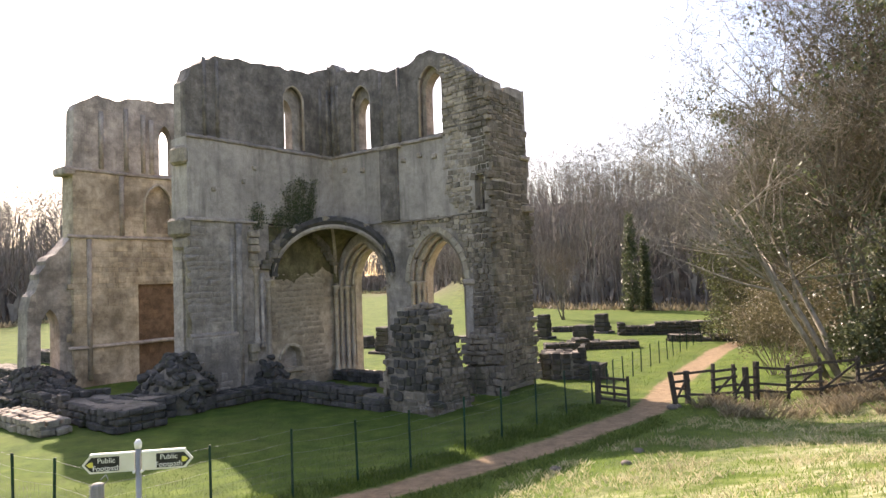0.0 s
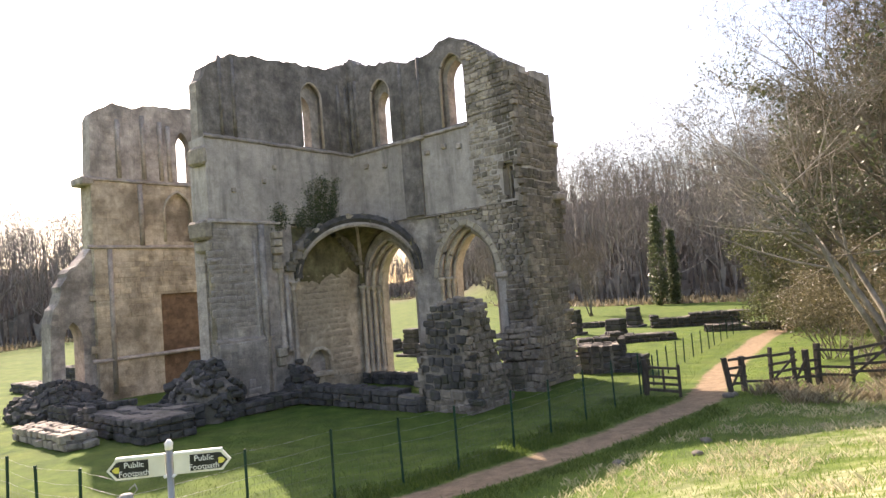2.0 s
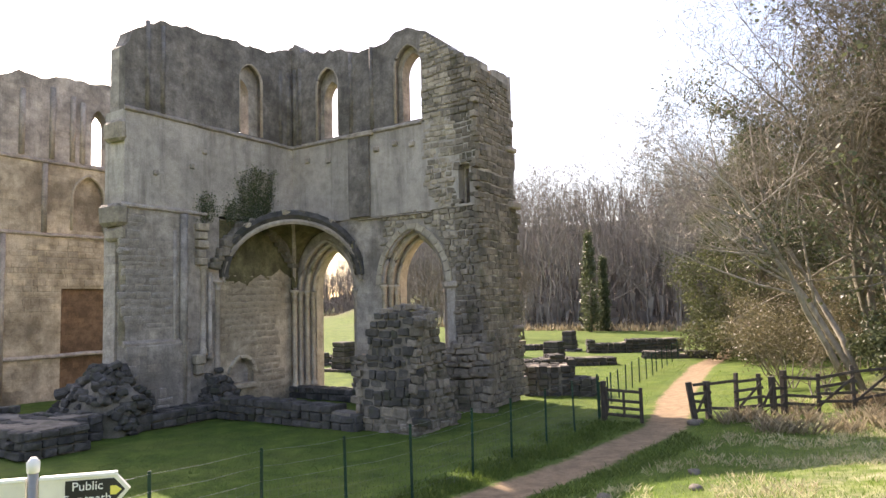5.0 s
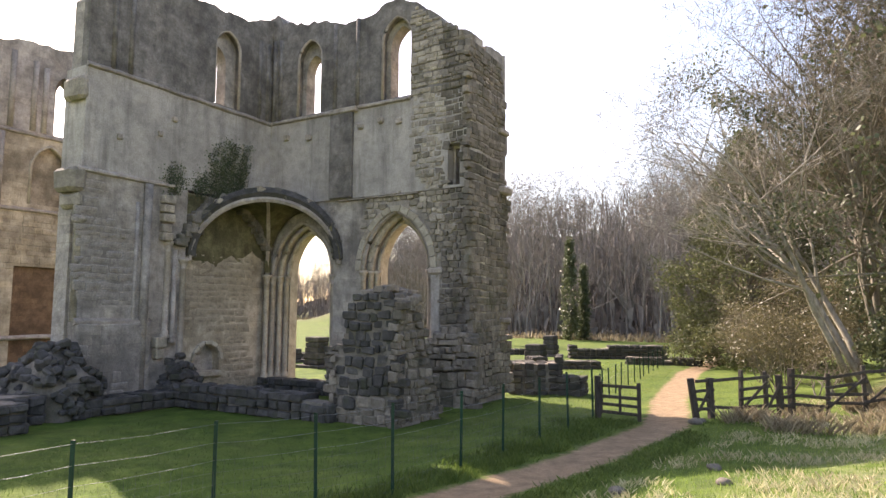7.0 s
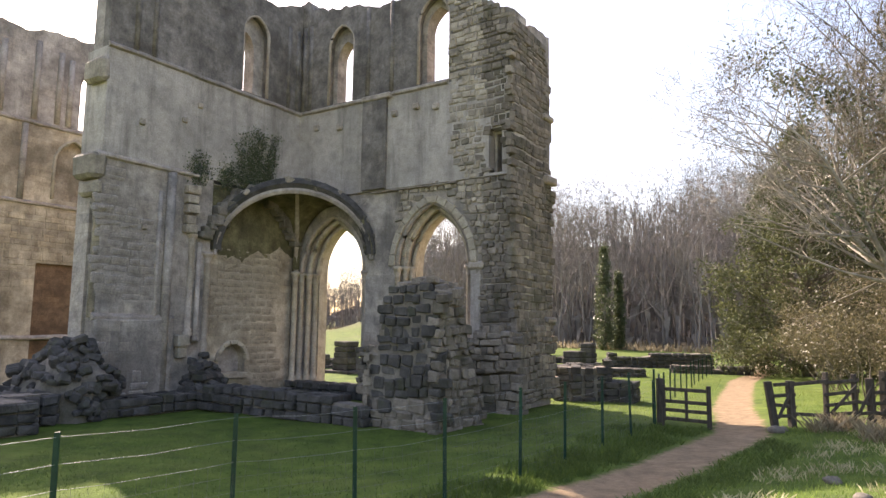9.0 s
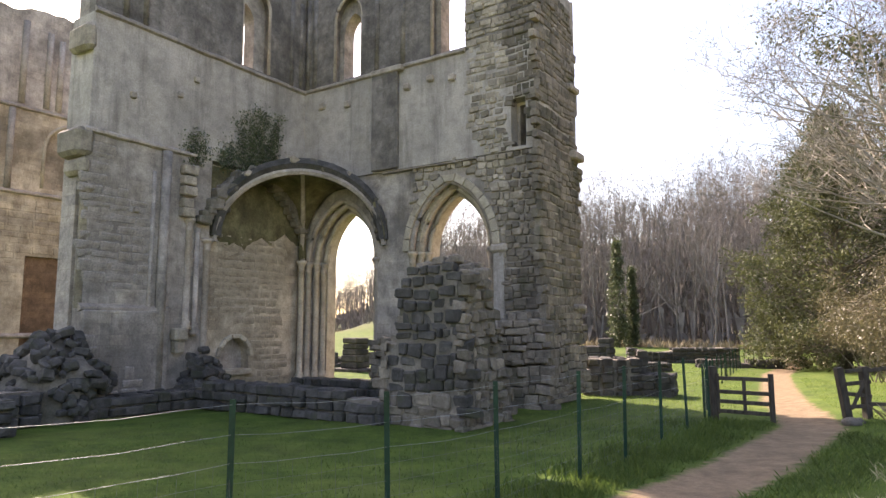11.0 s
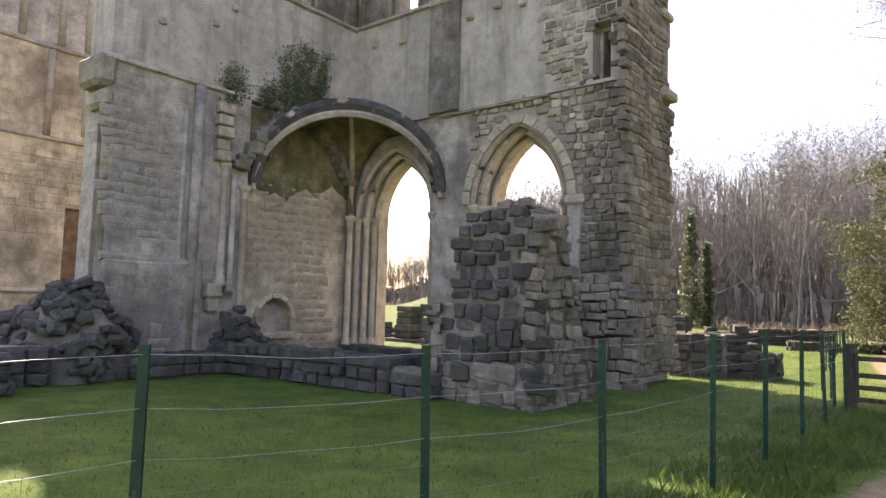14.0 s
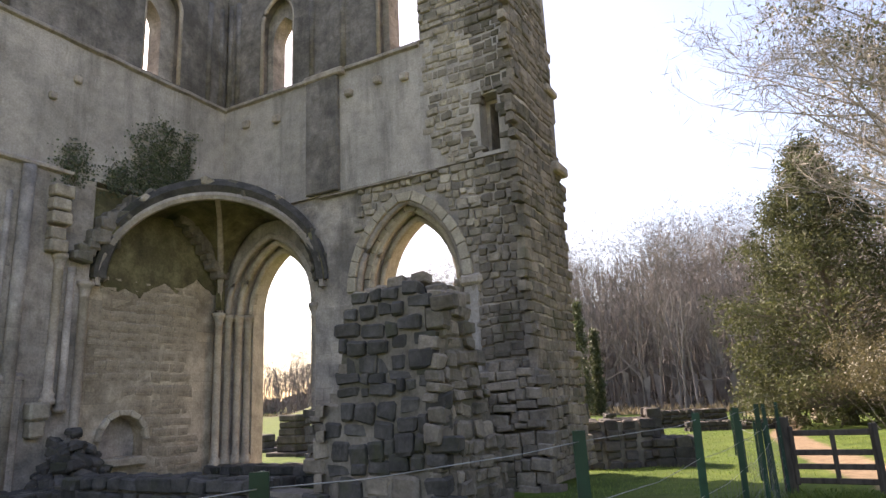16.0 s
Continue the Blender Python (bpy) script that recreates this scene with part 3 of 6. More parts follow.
# capitals, shafts and arch rolls of the two arches
for (c, half, ap), inn in ((ARCH1, 1.22), (ARCH2, 1.14)):
    sp = 4.85 if c < 4 else 4.95
    for side in (-1, 1):
        for off, d in ((half - 0.02, 0.16), (half - 0.2, 0.42), (inn + 0.12, 0.62)):
            if c > 4 and side > 0 and d < 0.4:
                continue
            shaft("arch_shaft", on_b, c + side * off, d, 0.45, sp, 0.105, arcade, M_ARCH if side < 0 else M_MOULD, cap=1, base=1)
    roll_o = arch_pts(c, half - 0.02, sp, sp, ap, 14)[1:-1]
    roll_m = arch_pts(c, half - 0.22, sp, sp, ap - 0.15, 14)[1:-1]
    arch_rib("arch_roll", roll_o, on_b, 0.14, 0.10, M_MOULD, arcade)
    arch_rib("arch_roll", roll_m, on_b, 0.44, 0.11, M_ARCH, arcade)
    arch_rib("arch_roll", arch_pts(c - 0.02, inn + 0.1, sp, sp, ap - 0.33, 14)[1:-1], on_b, 0.74, 0.09, M_ARCH, arcade)
bm = bmesh.new()
box(bm, 8.46, 8.86, 0.03, 0.5, 2.2, 4.7, 0.03)
part("smooth_jamb", bm, M_PLASTER, arcade, "smooth pale stone jamb")
bm = bmesh.new()
box(bm, 8.36, 8.98, -0.05, 0.5, 4.7, 4.98, 0.07)
part("jamb_cap", bm, M_MOULD, arcade)
hood = arch_pts(ARCH2[0], ARCH2[1] + 0.04, 4.95, 4.95, ARCH2[2] + 0.03, 14)[1:-1]
voussoirs(hood, on_b, -0.02, 0.2, 0.26, M_ARCH, arcade, 0.42, "hood_stone")
voussoirs(arch_pts(ARCH2[0], 1.4, 4.95, 4.95, 7.06, 14)[1:-1], on_b, 0.3, 0.5, 0.2, M_ARCH, arcade, 0.36)
voussoirs(arch_pts(ARCH1[0], 1.24, 4.85, 4.85, 6.82, 14)[1:-1], on_b, 0.7, 0.85, 0.18, M_ARCH, arcade, 0.36)
voussoirs(arch_pts(ARCH2[0] - 0.05, 1.15, 4.95, 4.95, 6.91, 14)[1:-1], on_b, 0.72, 0.85, 0.18, M_ARCH, arcade, 0.36)
# lancet reveals
for c, half, sp, ap in ((2.18, 0.72, 14.3, 15.2), (6.8, 0.76, 14.2, 15.2)):
    arch_rib("window_roll", arch_pts(c, half - 0.03, 11.85, sp, ap, 10), on_b, 0.10, 0.07, M_MOULD, arcade)
# dark stepped footing below the arches
bm = bmesh.new()
box(bm, 4.0, 5.15, -0.2, 0.4, -0.3, 1.9, 0.06, 0.05)
box(bm, 8.7, 10.3, -0.2, 0.4, -0.3, 2.6, 0.08, 0.07)
part("broken_footing", bm, M_CORE, arcade)

# --- side wall with the chapel wall below it ---
side_wall = thing("abbey_side_wall", RUIN, "tall ruined abbey wall with blackened top and single lancet window", "ruined wall")
w1f, w1b = arch_pts(-2.48, 0.68, 11.8, 14.3, 15.1, 8), arch_pts(-2.75, 0.42, 11.85, 13.7, 14.4, 8)
lowA, midA, topA = clip_loop(A_OUT, -1, 8.0), clip_loop(A_OUT, 8.0, Z_MID), clip_loop(A_OUT, Z_MID, 30)
niche = arch_pts(-2.95, 0.62, 0.95, 1.35, 2.0, 8)
chapel = [(-4.25, -0.4), (-4.25, 7.9), (-0.05, 7.9), (-0.05, -0.4)]
lowA_left = [(-8.35, -0.4), (-8.35, 6.3), (-8.45, 6.6), (-8.5, 7.3), (-8.5, 8.0), (-4.25, 8.0), (-4.25, -0.4)]
wall_leaf("lower_facing", lowA_left, [], on_a, 0.0, 0.5, M_WALL, side_wall)
wall_leaf("chapel_facing", chapel, [niche], on_a, 0.12, 0.5, M_CREAM, side_wall, "warm cream limestone chapel wall with small arched niche")
wall_leaf("lower_back", lowA, [], on_a, 0.5, 1.25, M_WALL, side_wall)
wall_leaf("middle_facing", midA, [], on_a, 0.0, 1.25, M_PLASTER, side_wall, "smooth grey weathered facing")
wall_leaf("upper_facing", topA, [w1f], on_a, 0.03, 0.4, M_TOP, side_wall, "blackened upper facing with a lancet window")
wall_leaf("upper_back", topA, [w1b], on_a, 0.4, 0.95, M_WALL, side_wall)
skin = [(-4.2, 5.55), (-3.9, 5.3), (-3.5, 5.15), (-3.1, 5.3), (-2.7, 5.1), (-2.3, 5.45), (-1.9, 5.6), (-1.5, 5.35), (-1.1, 5.7), (-0.8, 5.9), (-0.3, 5.6), (-0.06, 5.5), (-0.06, 7.85), (-4.2, 7.85)]
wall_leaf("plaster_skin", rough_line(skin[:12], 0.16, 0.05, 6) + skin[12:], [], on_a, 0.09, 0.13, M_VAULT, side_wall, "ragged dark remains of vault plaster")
bm = bmesh.new()
course(bm, on_a, -8.5, 0.0, 11.66, 0.10, 0.2)
part("string_course", bm, M_MOULD, side_wall)
bm = bmesh.new()
course(bm, on_a, -8.6, -4.9, 8.0, 0.12, 0.2)
part("string_course", bm, M_MOULD, side_wall)
bm = bmesh.new()
course(bm, on_a, -8.45, -5.65, 2.9, 0.16, 0.22)
part("plinth_course", bm, M_MOULD, side_wall)
bm = bmesh.new()
box(bm, 0.0, 0.2, -8.4, -5.7, -0.3, 2.85, 0.04)
part("plinth", bm, M_WALL, side_wall)
shaft("wall_shaft", on_a, -6.0, -0.1, -0.2, 7.9, 0.15, side_wall, M_WALL)
shaft("wall_shaft", on_a, -6.35, -0.02, 0.3, 7.2, 0.07, side_wall, M_WALL)
shaft("wall_shaft", on_a, -5.05, -0.02, 2.3, 5.9, 0.11, side_wall, M_MOULD, cap=1, base=1)
shaft("wall_shaft", on_a, -4.75, -0.06, 2.1, 5.6, 0.09, side_wall, M_MOULD, base=1)
shaft("wall_shaft", on_a, -4.35, -0.02, 0.6, 5.3, 0.12, side_wall, M_MOULD, cap=1, base=1)
for z, w in ((7.45, 0.42), (7.1, 0.34), (6.75, 0.4), (6.35, 0.3), (6.05, 0.36)):
    bm = bmesh.new()
    box(bm, -0.05, 0.28, -5.45, -5.45 + w + 0.1, z - 0.16, z + 0.15, 0.035, 0.015)
    part("toothing_stone", bm, M_RUBBLE, side_wall)
bm = bmesh.new()
box(bm, -0.03, 0.34, -5.55, -5.1, 1.95, 2.35, 0.05, 0.02)
box(bm, -0.03, 0.27, -5.5, -5.15, 1.55, 1.95, 0.05, 0.02)
part("broken_bracket", bm, M_ARCH, side_wall)
voussoirs(arch_pts(-2.95, 0.63, 1.0, 1.35, 2.0, 8)[1:-1], on_a, 0.02, 0.2, 0.16, M_ARCH, side_wall, 0.3, "niche_stone")
bm = bmesh.new()
box(bm, -0.3, 0.08, -3.6, -2.3, 0.72, 0.94, 0.04)
part("niche_sill", bm, M_ARCH, side_wall)
arch_rib("window_roll", arch_pts(-2.48, 0.65, 11.85, 14.3, 15.1, 10), on_a, 0.1, 0.07, M_MOULD, side_wall)
for a in (-0.25, -0.75, -7.55, -6.9):
    shaft("wall_shaft", on_a, a, 0.03, 11.75, 15.3, 0.09, side_wall, M_TOP)
# pier corner shafts on the outer end
shaft("corner_shaft", on_a, -8.35, 0.15, 2.9, 6.4, 0.14, side_wall, M_WALL, cap=1)
bm = bmesh.new()
box(bm, -1.1, 0.12, -8.85, -8.3, 7.25, 8.05, 0.12, 0.04)
box(bm, -1.0, 0.05, -8.65, -8.3, 6.7, 7.25, 0.12, 0.04)
box(bm, -1.0, 0.1, -8.75, -8.4, 10.4, 11.2, 0.12, 0.04)
part("broken_springer", bm, M_RUBBLE, side_wall)
bm = bmesh.new()
for a, z, s in ((-7.2, 9.4, 0.1), (-5.6, 9.9, 0.1), (-6.9, 5.9, 0.09), (-5.0, 10.6, 0.1)):
    box(bm, -0.02, 0.1, a - s, a + s, z - s, z + s, 0.03)
part("corbel", bm, M_MOULD, side_wall)

# --- what is left of the chapel vault: the half by the inner corner ---
vault = thing("chapel_vault", RUIN, "broken half of a ribbed stone chapel vault, dark and mossy", "vault")
DV, ZS, ZC = 4.05, 5.35, 7.78
corner_p, left_p, right_p = Vector((0.05, 0.0, ZS - 0.5)), Vector((0.0, -DV, ZS - 0.1)), Vector((DV, 0.0, ZS - 0.1))
crown_p = Vector((DV / 2, -DV / 2, ZC))


def rib_curve(p, q, k=14):
    """A quarter arch that rises from p to the crown q."""
    return [Vector((p.x + (q.x - p.x) * (1 - math.cos(math.pi / 2 * i / k)), p.y + (q.y - p.y) * (1 - math.cos(math.pi / 2 * i / k)), p.z + (q.z - p.z) * math.sin(math.pi / 2 * i / k))) for i in range(k + 1)]


K = 14
rib_l, rib_r, rib_c = rib_curve(left_p, crown_p, K), rib_curve(right_p, crown_p, K), rib_curve(corner_p, crown_p, K)
for rc, rr in ((rib_l, 0.12), (rib_r, 0.12), (rib_c, 0.11)):
    tube_part("vault_rib", rc, [rr] * len(rc), M_MOULD, vault, 6, smooth=False)
band = [q + Vector((-0.06, 0.06, 0.27 if 0.15 < i / (2 * K) < 0.85 else 0.2)) for i, q in enumerate(rib_l + rib_r[::-1][1:])]
tube_part("arch_band", band, [0.25] * len(band), M_SHADED_DARKSTONE, vault, 5, "dark band of stones over the broken vault", False)
verts, faces = [], []
apex_a, apex_b = Vector((-0.1, -DV / 2, 7.6)), Vector((DV / 2, 0.1, 7.6))
for r0, wall_ap in ((rib_l, apex_a), (rib_c, apex_a), (rib_r, apex_b), (rib_c, apex_b)):
    foot = r0[0]
    w = rib_curve(foot, wall_ap, K)
    base = len(verts)
    for i in range(K + 1):
        for j in range(5):
            f = j / 4
            p = r0[i].lerp(w[i], f)
            p.z += 0.06 + 0.12 * math.sin(math.pi * f)
            verts.append(p)
    for i in range(K):
        for j in range(4):
            faces.append((base + i * 5 + j, base + (i + 1) * 5 + j, base + (i + 1) * 5 + j + 1, base + i * 5 + j + 1))
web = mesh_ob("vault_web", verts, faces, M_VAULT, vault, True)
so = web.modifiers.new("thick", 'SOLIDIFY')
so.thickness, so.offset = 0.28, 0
# ragged broken stones along the vault's edge
rng = random.Random(11)
for i in range(46):
    f = i / 45
    c = rib_l + rib_r[::-1][1:]
    p = c[min(len(c) - 1, int(f * (len(c) - 1)))]
    s = rng.uniform(0.12, 0.24)
    bm = bmesh.new()
    box(bm, -s, s, -s, s, -s * 0.6, s * 0.6, 0.04, 0.04, rng)
    o = part("broken_stone", bm, M_CORE if rng.random() < 0.7 else M_RUBBLE, vault)
    o.matrix_basis = pose(p.x - 0.12 + rng.uniform(-0.12, 0.12), p.y + 0.12 + rng.uniform(-0.1, 0.1), p.z + 0.28 + rng.uniform(-0.05, 0.12), rng.uniform(-20, 20), rng.uniform(-20, 20), rng.uniform(0, 90))
shaft("corner_shaft", on_b, 0.15, -0.12, 0.4, 4.9, 0.11, vault, M_ARCH, cap=1, base=1)
for i in range(34):
    bm = bmesh.new()
    f = i / 33
    z = ZS + 0.4 + 2.2 * math.sin(math.pi * f) * (0.9 + rng.uniform(-0.05, 0.05))
    a = -4.6 + 4.6 * f
    s = rng.uniform(0.16, 0.3)
    if a < -3.2 or f > 0.6:
        box(bm, -0.1, 0.2 + s * 0.5, a - s, a + s, z, z + s * 1.3, 0.05, 0.05, rng)
        part("haunch_stone", bm, M_CORE, vault)

# --- opposite wall of the presbytery ---
far_wall = thing("abbey_far_wall", RUIN, "tall sunlit cream limestone ruined wall with blind arch and lancet", "ruined wall")


def on_f(a, z, d):
    return (-11.0 - d, a, z)


F_OUT = rough_line([(-8.4, 14.9), (-8.2, 15.2), (-7.6, 15.7), (-7.2, 15.9), (-6.2, 15.8), (-4.8, 16.1), (-2.0, 16.3), (0.4, 16.3)], 0.35, 0.08, 9) + [(0.4, -0.4), (-8.5, -0.4), (-8.5, 11.5)]
f_win, f_winb = arch_pts(-3.25, 0.42, 11.8, 14.0, 14.8, 8), arch_pts(-2.98, 0.42, 11.9, 14.0, 14.7, 8)
f_blind = arch_pts(-3.7, 0.85, 8.3, 10.0, 11.2, 8)
wall_leaf("lower_facing", clip_loop(F_OUT, 5.35, 8.0), [], on_f, 0.0, 0.4, M_CREAM, far_wall)
wall_leaf("plain_facing", [(-8.5, -0.4), (-8.5, 5.35), (-5.0, 5.35), (-5.0, -0.4)], [], on_f, 0.0, 0.4, M_CREAM, far_wall)
wall_leaf("stained_panel", [(-5.0, -0.4), (-5.0, 5.35), (0.4, 5.35), (0.4, -0.4)], [], on_f, 0.16, 0.4, M_BROWNWALL, far_wall, "recessed panel of brown stained stone")
wall_leaf("middle_facing", clip_loop(F_OUT, 8.0, Z_MID), [f_blind], on_f, 0.0, 0.3, M_CREAM, far_wall)
wall_leaf("upper_facing", clip_loop(F_OUT, Z_MID, 30), [f_win], on_f, 0.0, 0.4, M_WALL, far_wall)
wall_leaf("lower_back", clip_loop(F_OUT, -1, 8.0), [], on_f, 0.4, 1.3, M_WALL, far_wall)
wall_leaf("middle_back", clip_loop(F_OUT, 8.0, Z_MID), [], on_f, 0.3, 1.3, M_CREAM, far_wall)
wall_leaf("upper_back", clip_loop(F_OUT, Z_MID, 30), [f_winb], on_f, 0.4, 0.95, M_WALL, far_wall)
for z in (8.0, Z_MID, 2.05):
    bm = bmesh.new()
    course(bm, on_f, -8.8, 0.2, z, 0.12, 0.2)
    part("string_course", bm, M_MOULD, far_wall)
for a, z0, z1 in ((-7.7, 0.3, 7.9), (-5.9, 8.1, 11.5), (-5.6, 11.8, 15.4), (-4.6, 11.8, 15.2), (-4.1, 11.8, 15.0), (-2.5, 11.8, 15.0), (-7.0, 11.8, 15.0)):
    shaft("wall_shaft", on_f, a, -0.02, z0, z1, 0.13, far_wall, M_MOULD)
arch_rib("blind_arch_roll", arch_pts(-3.7, 0.85, 8.3, 10.0, 11.2, 10), on_f, 0.0, 0.08, M_ARCH, far_wall)
bm = bmesh.new()
buttress = [(-8.4, -0.4), (-8.4, 8.0), (-9.0, 7.4), (-9.6, 7.0), (-9.9, 6.2), (-10.6, 4.2), (-10.7, -0.4)]
slab(bm, [buttress[0]] + rough_line(buttress[1:6], 0.3, 0.16, 13) + [buttress[6]], [arch_pts(-9.55, 0.45, 1.0, 3.2, 4.2, 6)], on_f, 0.3, 1.5)
box(bm, -12.3, -10.9, -9.0, -8.35, 11.3, 11.75, 0.08)
part("broken_buttress", bm, M_WALL, far_wall)


# --- rubble stones, one by one ---
def stone_meshes(count, seed, w=0.36, h=0.24, d=0.14):
    """A few knocked-about stone blocks that many stones share."""
    rng = random.Random(seed)
    out = []
    for _ in range(count):
        bm = bmesh.new()
        sw, sh = w * rng.uniform(0.7, 1.15) / 2, h * rng.uniform(0.8, 1.1) / 2
        box(bm, -sw, sw, -d, d, -sh, sh, 0.0, 0.03, rng)
        bmesh.ops.bevel(bm, geom=bm.edges[:], offset=0.035, segments=1, affect='EDGES')
        for v in bm.verts:
            v.co += Vector((rng.uniform(-1, 1), rng.uniform(-1, 1), rng.uniform(-1, 1))) * 0.012
        bmesh.ops.recalc_face_normals(bm, faces=bm.faces)
        me = bpy.data.meshes.new("stone")
        bm.to_mesh(me)
        bm.free()
        out.append(me)
    return out


def courses(a0, a1, z0, z1, w, h, seed, inside):
    """Centres of stones laid in rough courses where inside(a, z) holds."""
    rng = random.Random(seed)
    z = z0 + h / 2
    while z < z1:
        hh = h * rng.uniform(0.65, 1.35)
        a = a0 - rng.uniform(0, w)
        while a < a1:
            ww = w * rng.uniform(0.45, 1.6)
            wave = 0.14 * noise.noise((a * 0.7, z * 0.35, seed * 1.7)) if h < 0.26 else 0.0
            if inside(a + ww / 2, z):
                yield a + ww / 2, z + wave, ww, hh * (rng.uniform(0.8, 1.12) if h < 0.26 else 1)
            a += ww + 0.012
        z += hh + 0.012


def lay(parent, meshes, spots, mat_index_mat, turn, place, seed, tilt=3.0, sink=(0.0, 0.05), w=0.36, h=0.24):
    rng = random.Random(seed)
    for me in meshes:
        if not me.materials:
            me.materials.append(mat_index_mat)
    for a, z, ww, hh in spots:
        ob = new("stone", rng.choice(meshes))
        ob.parent = parent
        ob.matrix_basis = Matrix.Translation(place(a, z + rng.uniform(-0.006, 0.006) * tilt, rng.uniform(*sink))) @ pose(0, 0, 0, rng.uniform(-tilt, tilt), rng.uniform(-tilt, tilt), turn + rng.uniform(-tilt, tilt)) @ Matrix.Diagonal((ww / w * 1.02, 1, hh / h, 1))


RUB = stone_meshes(9, 3)
RUB_D = [m.copy() for m in RUB]


def edge_b(z):
    """The ragged left edge of the robbed area on the arcade wall."""
    return 7.6 + (0.45 * max(0, (9.2 - z)) / 1.2 if z > 8 else -2.4) + 0.18 * noise.noise((z * 1.7, 0.4, 0))


def robbed(a, z):
    if not edge_b(z) < a < 10.1:
        return False
    if 9.12 < a < 9.8 and 7.95 < z < 9.7:
        return False
    if z > lerp_table(B_TOP, a) - 0.15:
        return False
    if z < 8.0:
        r = Vector((a - ARCH2[0], 0))
        if z < 5.0 and abs(a - ARCH2[0]) < ARCH2[1] + 0.32:
            return False
        if z >= 5.0:
            arc = (ARCH2[1] + 0.32)
            lim = arc * math.sqrt(max(0, 1 - ((z - 4.95) / (ARCH2[2] + 0.42 - 4.95)) ** 1.6))
            if abs(r.x) < lim:
                return False
    return True


spots = list(courses(5.2, 10.1, 0.2, 15.6, 0.275, 0.19, 21, robbed))
near = [s for s in spots if 4.4 < s[1] < 9.8][:300]
near_set = set(near)
def is_pale(q):
    return q[1] > 5.2 and q[0] < 8.95 + 0.3 * noise.noise((q[1], 2.2, 0))


def on_robbed(a, z, s):
    return (a, (0.1 if z > 8 else 0.17) - 0.03 + s, z)


lay(arcade, RUB, [q for q in near if is_pale(q)], M_RUBBLE, 0, on_robbed, 5, 4.5, (-0.005, 0.055))
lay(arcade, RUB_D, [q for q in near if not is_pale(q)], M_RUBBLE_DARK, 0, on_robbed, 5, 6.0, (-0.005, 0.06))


def joined_stones(name, spots, place_m, mat, parent, seed, d=0.1, label=""):
    """Stones past the nearest ones: the same blocks, joined."""
    rng = random.Random(seed)
    verts, faces = [], []
    for a, z, ww, hh in spots:
        m = place_m(a, z, rng)
        base = len(verts)
        b = 0.03
        for yy, k in ((-d, b), (-d + 0.03, 0), (d, 0)):
            for sx, sz in ((-1, -1), (1, -1), (1, 1), (-1, 1)):
                verts.append(m @ Vector((sx * (ww / 2 - k) + rng.uniform(-0.015, 0.015), yy + rng.uniform(-0.012, 0.012), sz * (hh / 2 - k) + rng.uniform(-0.012, 0.012))))
        faces.append((base, base + 1, base + 2, base + 3))
        for r in range(2):
            for j in range(4):
                j2 = (j + 1) % 4
                faces.append((base + r * 4 + j, base + (r + 1) * 4 + j, base + (r + 1) * 4 + j2, base + r * 4 + j2))
    ob = mesh_ob(name, verts, faces, mat, parent)
    ob["kind"] = "stuff"
    return ob


joined_stones("pale_facing", [q for q in spots if q not in near_set and is_pale(q)], lambda a, z, r: Matrix.Translation((a, (0.06 if z > 8 else 0.12) + r.uniform(-0.01, 0.045), z)), M_RUBBLE, arcade, 7)
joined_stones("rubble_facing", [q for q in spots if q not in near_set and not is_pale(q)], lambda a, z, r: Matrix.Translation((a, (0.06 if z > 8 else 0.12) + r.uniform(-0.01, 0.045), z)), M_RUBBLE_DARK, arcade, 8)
end_spots = list(courses(0.0, 2.9, 0.2, 13.5, 0.38, 0.22, 31, lambda a, z: a < 2.75 or z < 8))
joined_stones("end_rubble", end_spots, lambda a, z, r: Matrix.Translation((10.14 + r.uniform(-0.02, 0.02) + (0.25 if z < 3 else 0.0) * max(0, 1 - z / 3), a, z)) @ pose(0, 0, 0, r.uniform(-2, 2), r.uniform(-2, 2), 90), M_RUBBLE_DARK, arcade, 9)


# dressed blocks of the side wall and of the chapel wall
ASH = stone_meshes(7, 14, 0.5, 0.29, 0.05)
ASH_CREAM = [m.copy() for m in ASH]
for m in ASH + ASH_CREAM:
    m.name = "ashlar_block"


def patchy(a, z, seed, lim):
    return noise.noise((a * 0.5 + seed, z * 0.5, seed)) > lim


sp1 = [s for s in courses(-8.2, -6.45, 0.3, 7.6, 0.5, 0.29, 41, lambda a, z: a < -6.5) if patchy(s[0], s[1], 3.1, -0.12)][:150]
lay(side_wall, ASH, sp1, M_WALL, 90, lambda a, z, s: ((0.0 if z > 2.9 else 0.2) + s - 0.035, a, z), 6, 0.8, (-0.004, 0.008), 0.5, 0.29)
sp2 = [s for s in courses(-4.1, -0.3, 0.4, 5.6, 0.46, 0.26, 43, lambda a, z: -4.05 < a < -0.4 and not (abs(a + 2.95) < 0.85 and 0.7 < z < 2.2)) if patchy(s[0], s[1], 6.7, -0.2)][:150]
lay(side_wall, ASH_CREAM, sp2, M_CREAM, 90, lambda a, z, s: (-0.12 + s - 0.035, a, z), 7, 0.8, (-0.004, 0.008), 0.5, 0.29)
sp3 = [s for s in courses(-8.3, -2.5, 2.2, 7.8, 0.6, 0.31, 47, lambda a, z: z > 5.5 or a < -5.2) if patchy(s[0], s[1], 9.7, 0.0)]
joined_stones("facing_blocks", sp3, lambda a, z, r: Matrix.Translation((-11.05 + r.uniform(0, 0.015), a, z)) @ pose(0, 0, 0, 0, 0, 90), M_CREAM, far_wall, 12, 0.06)

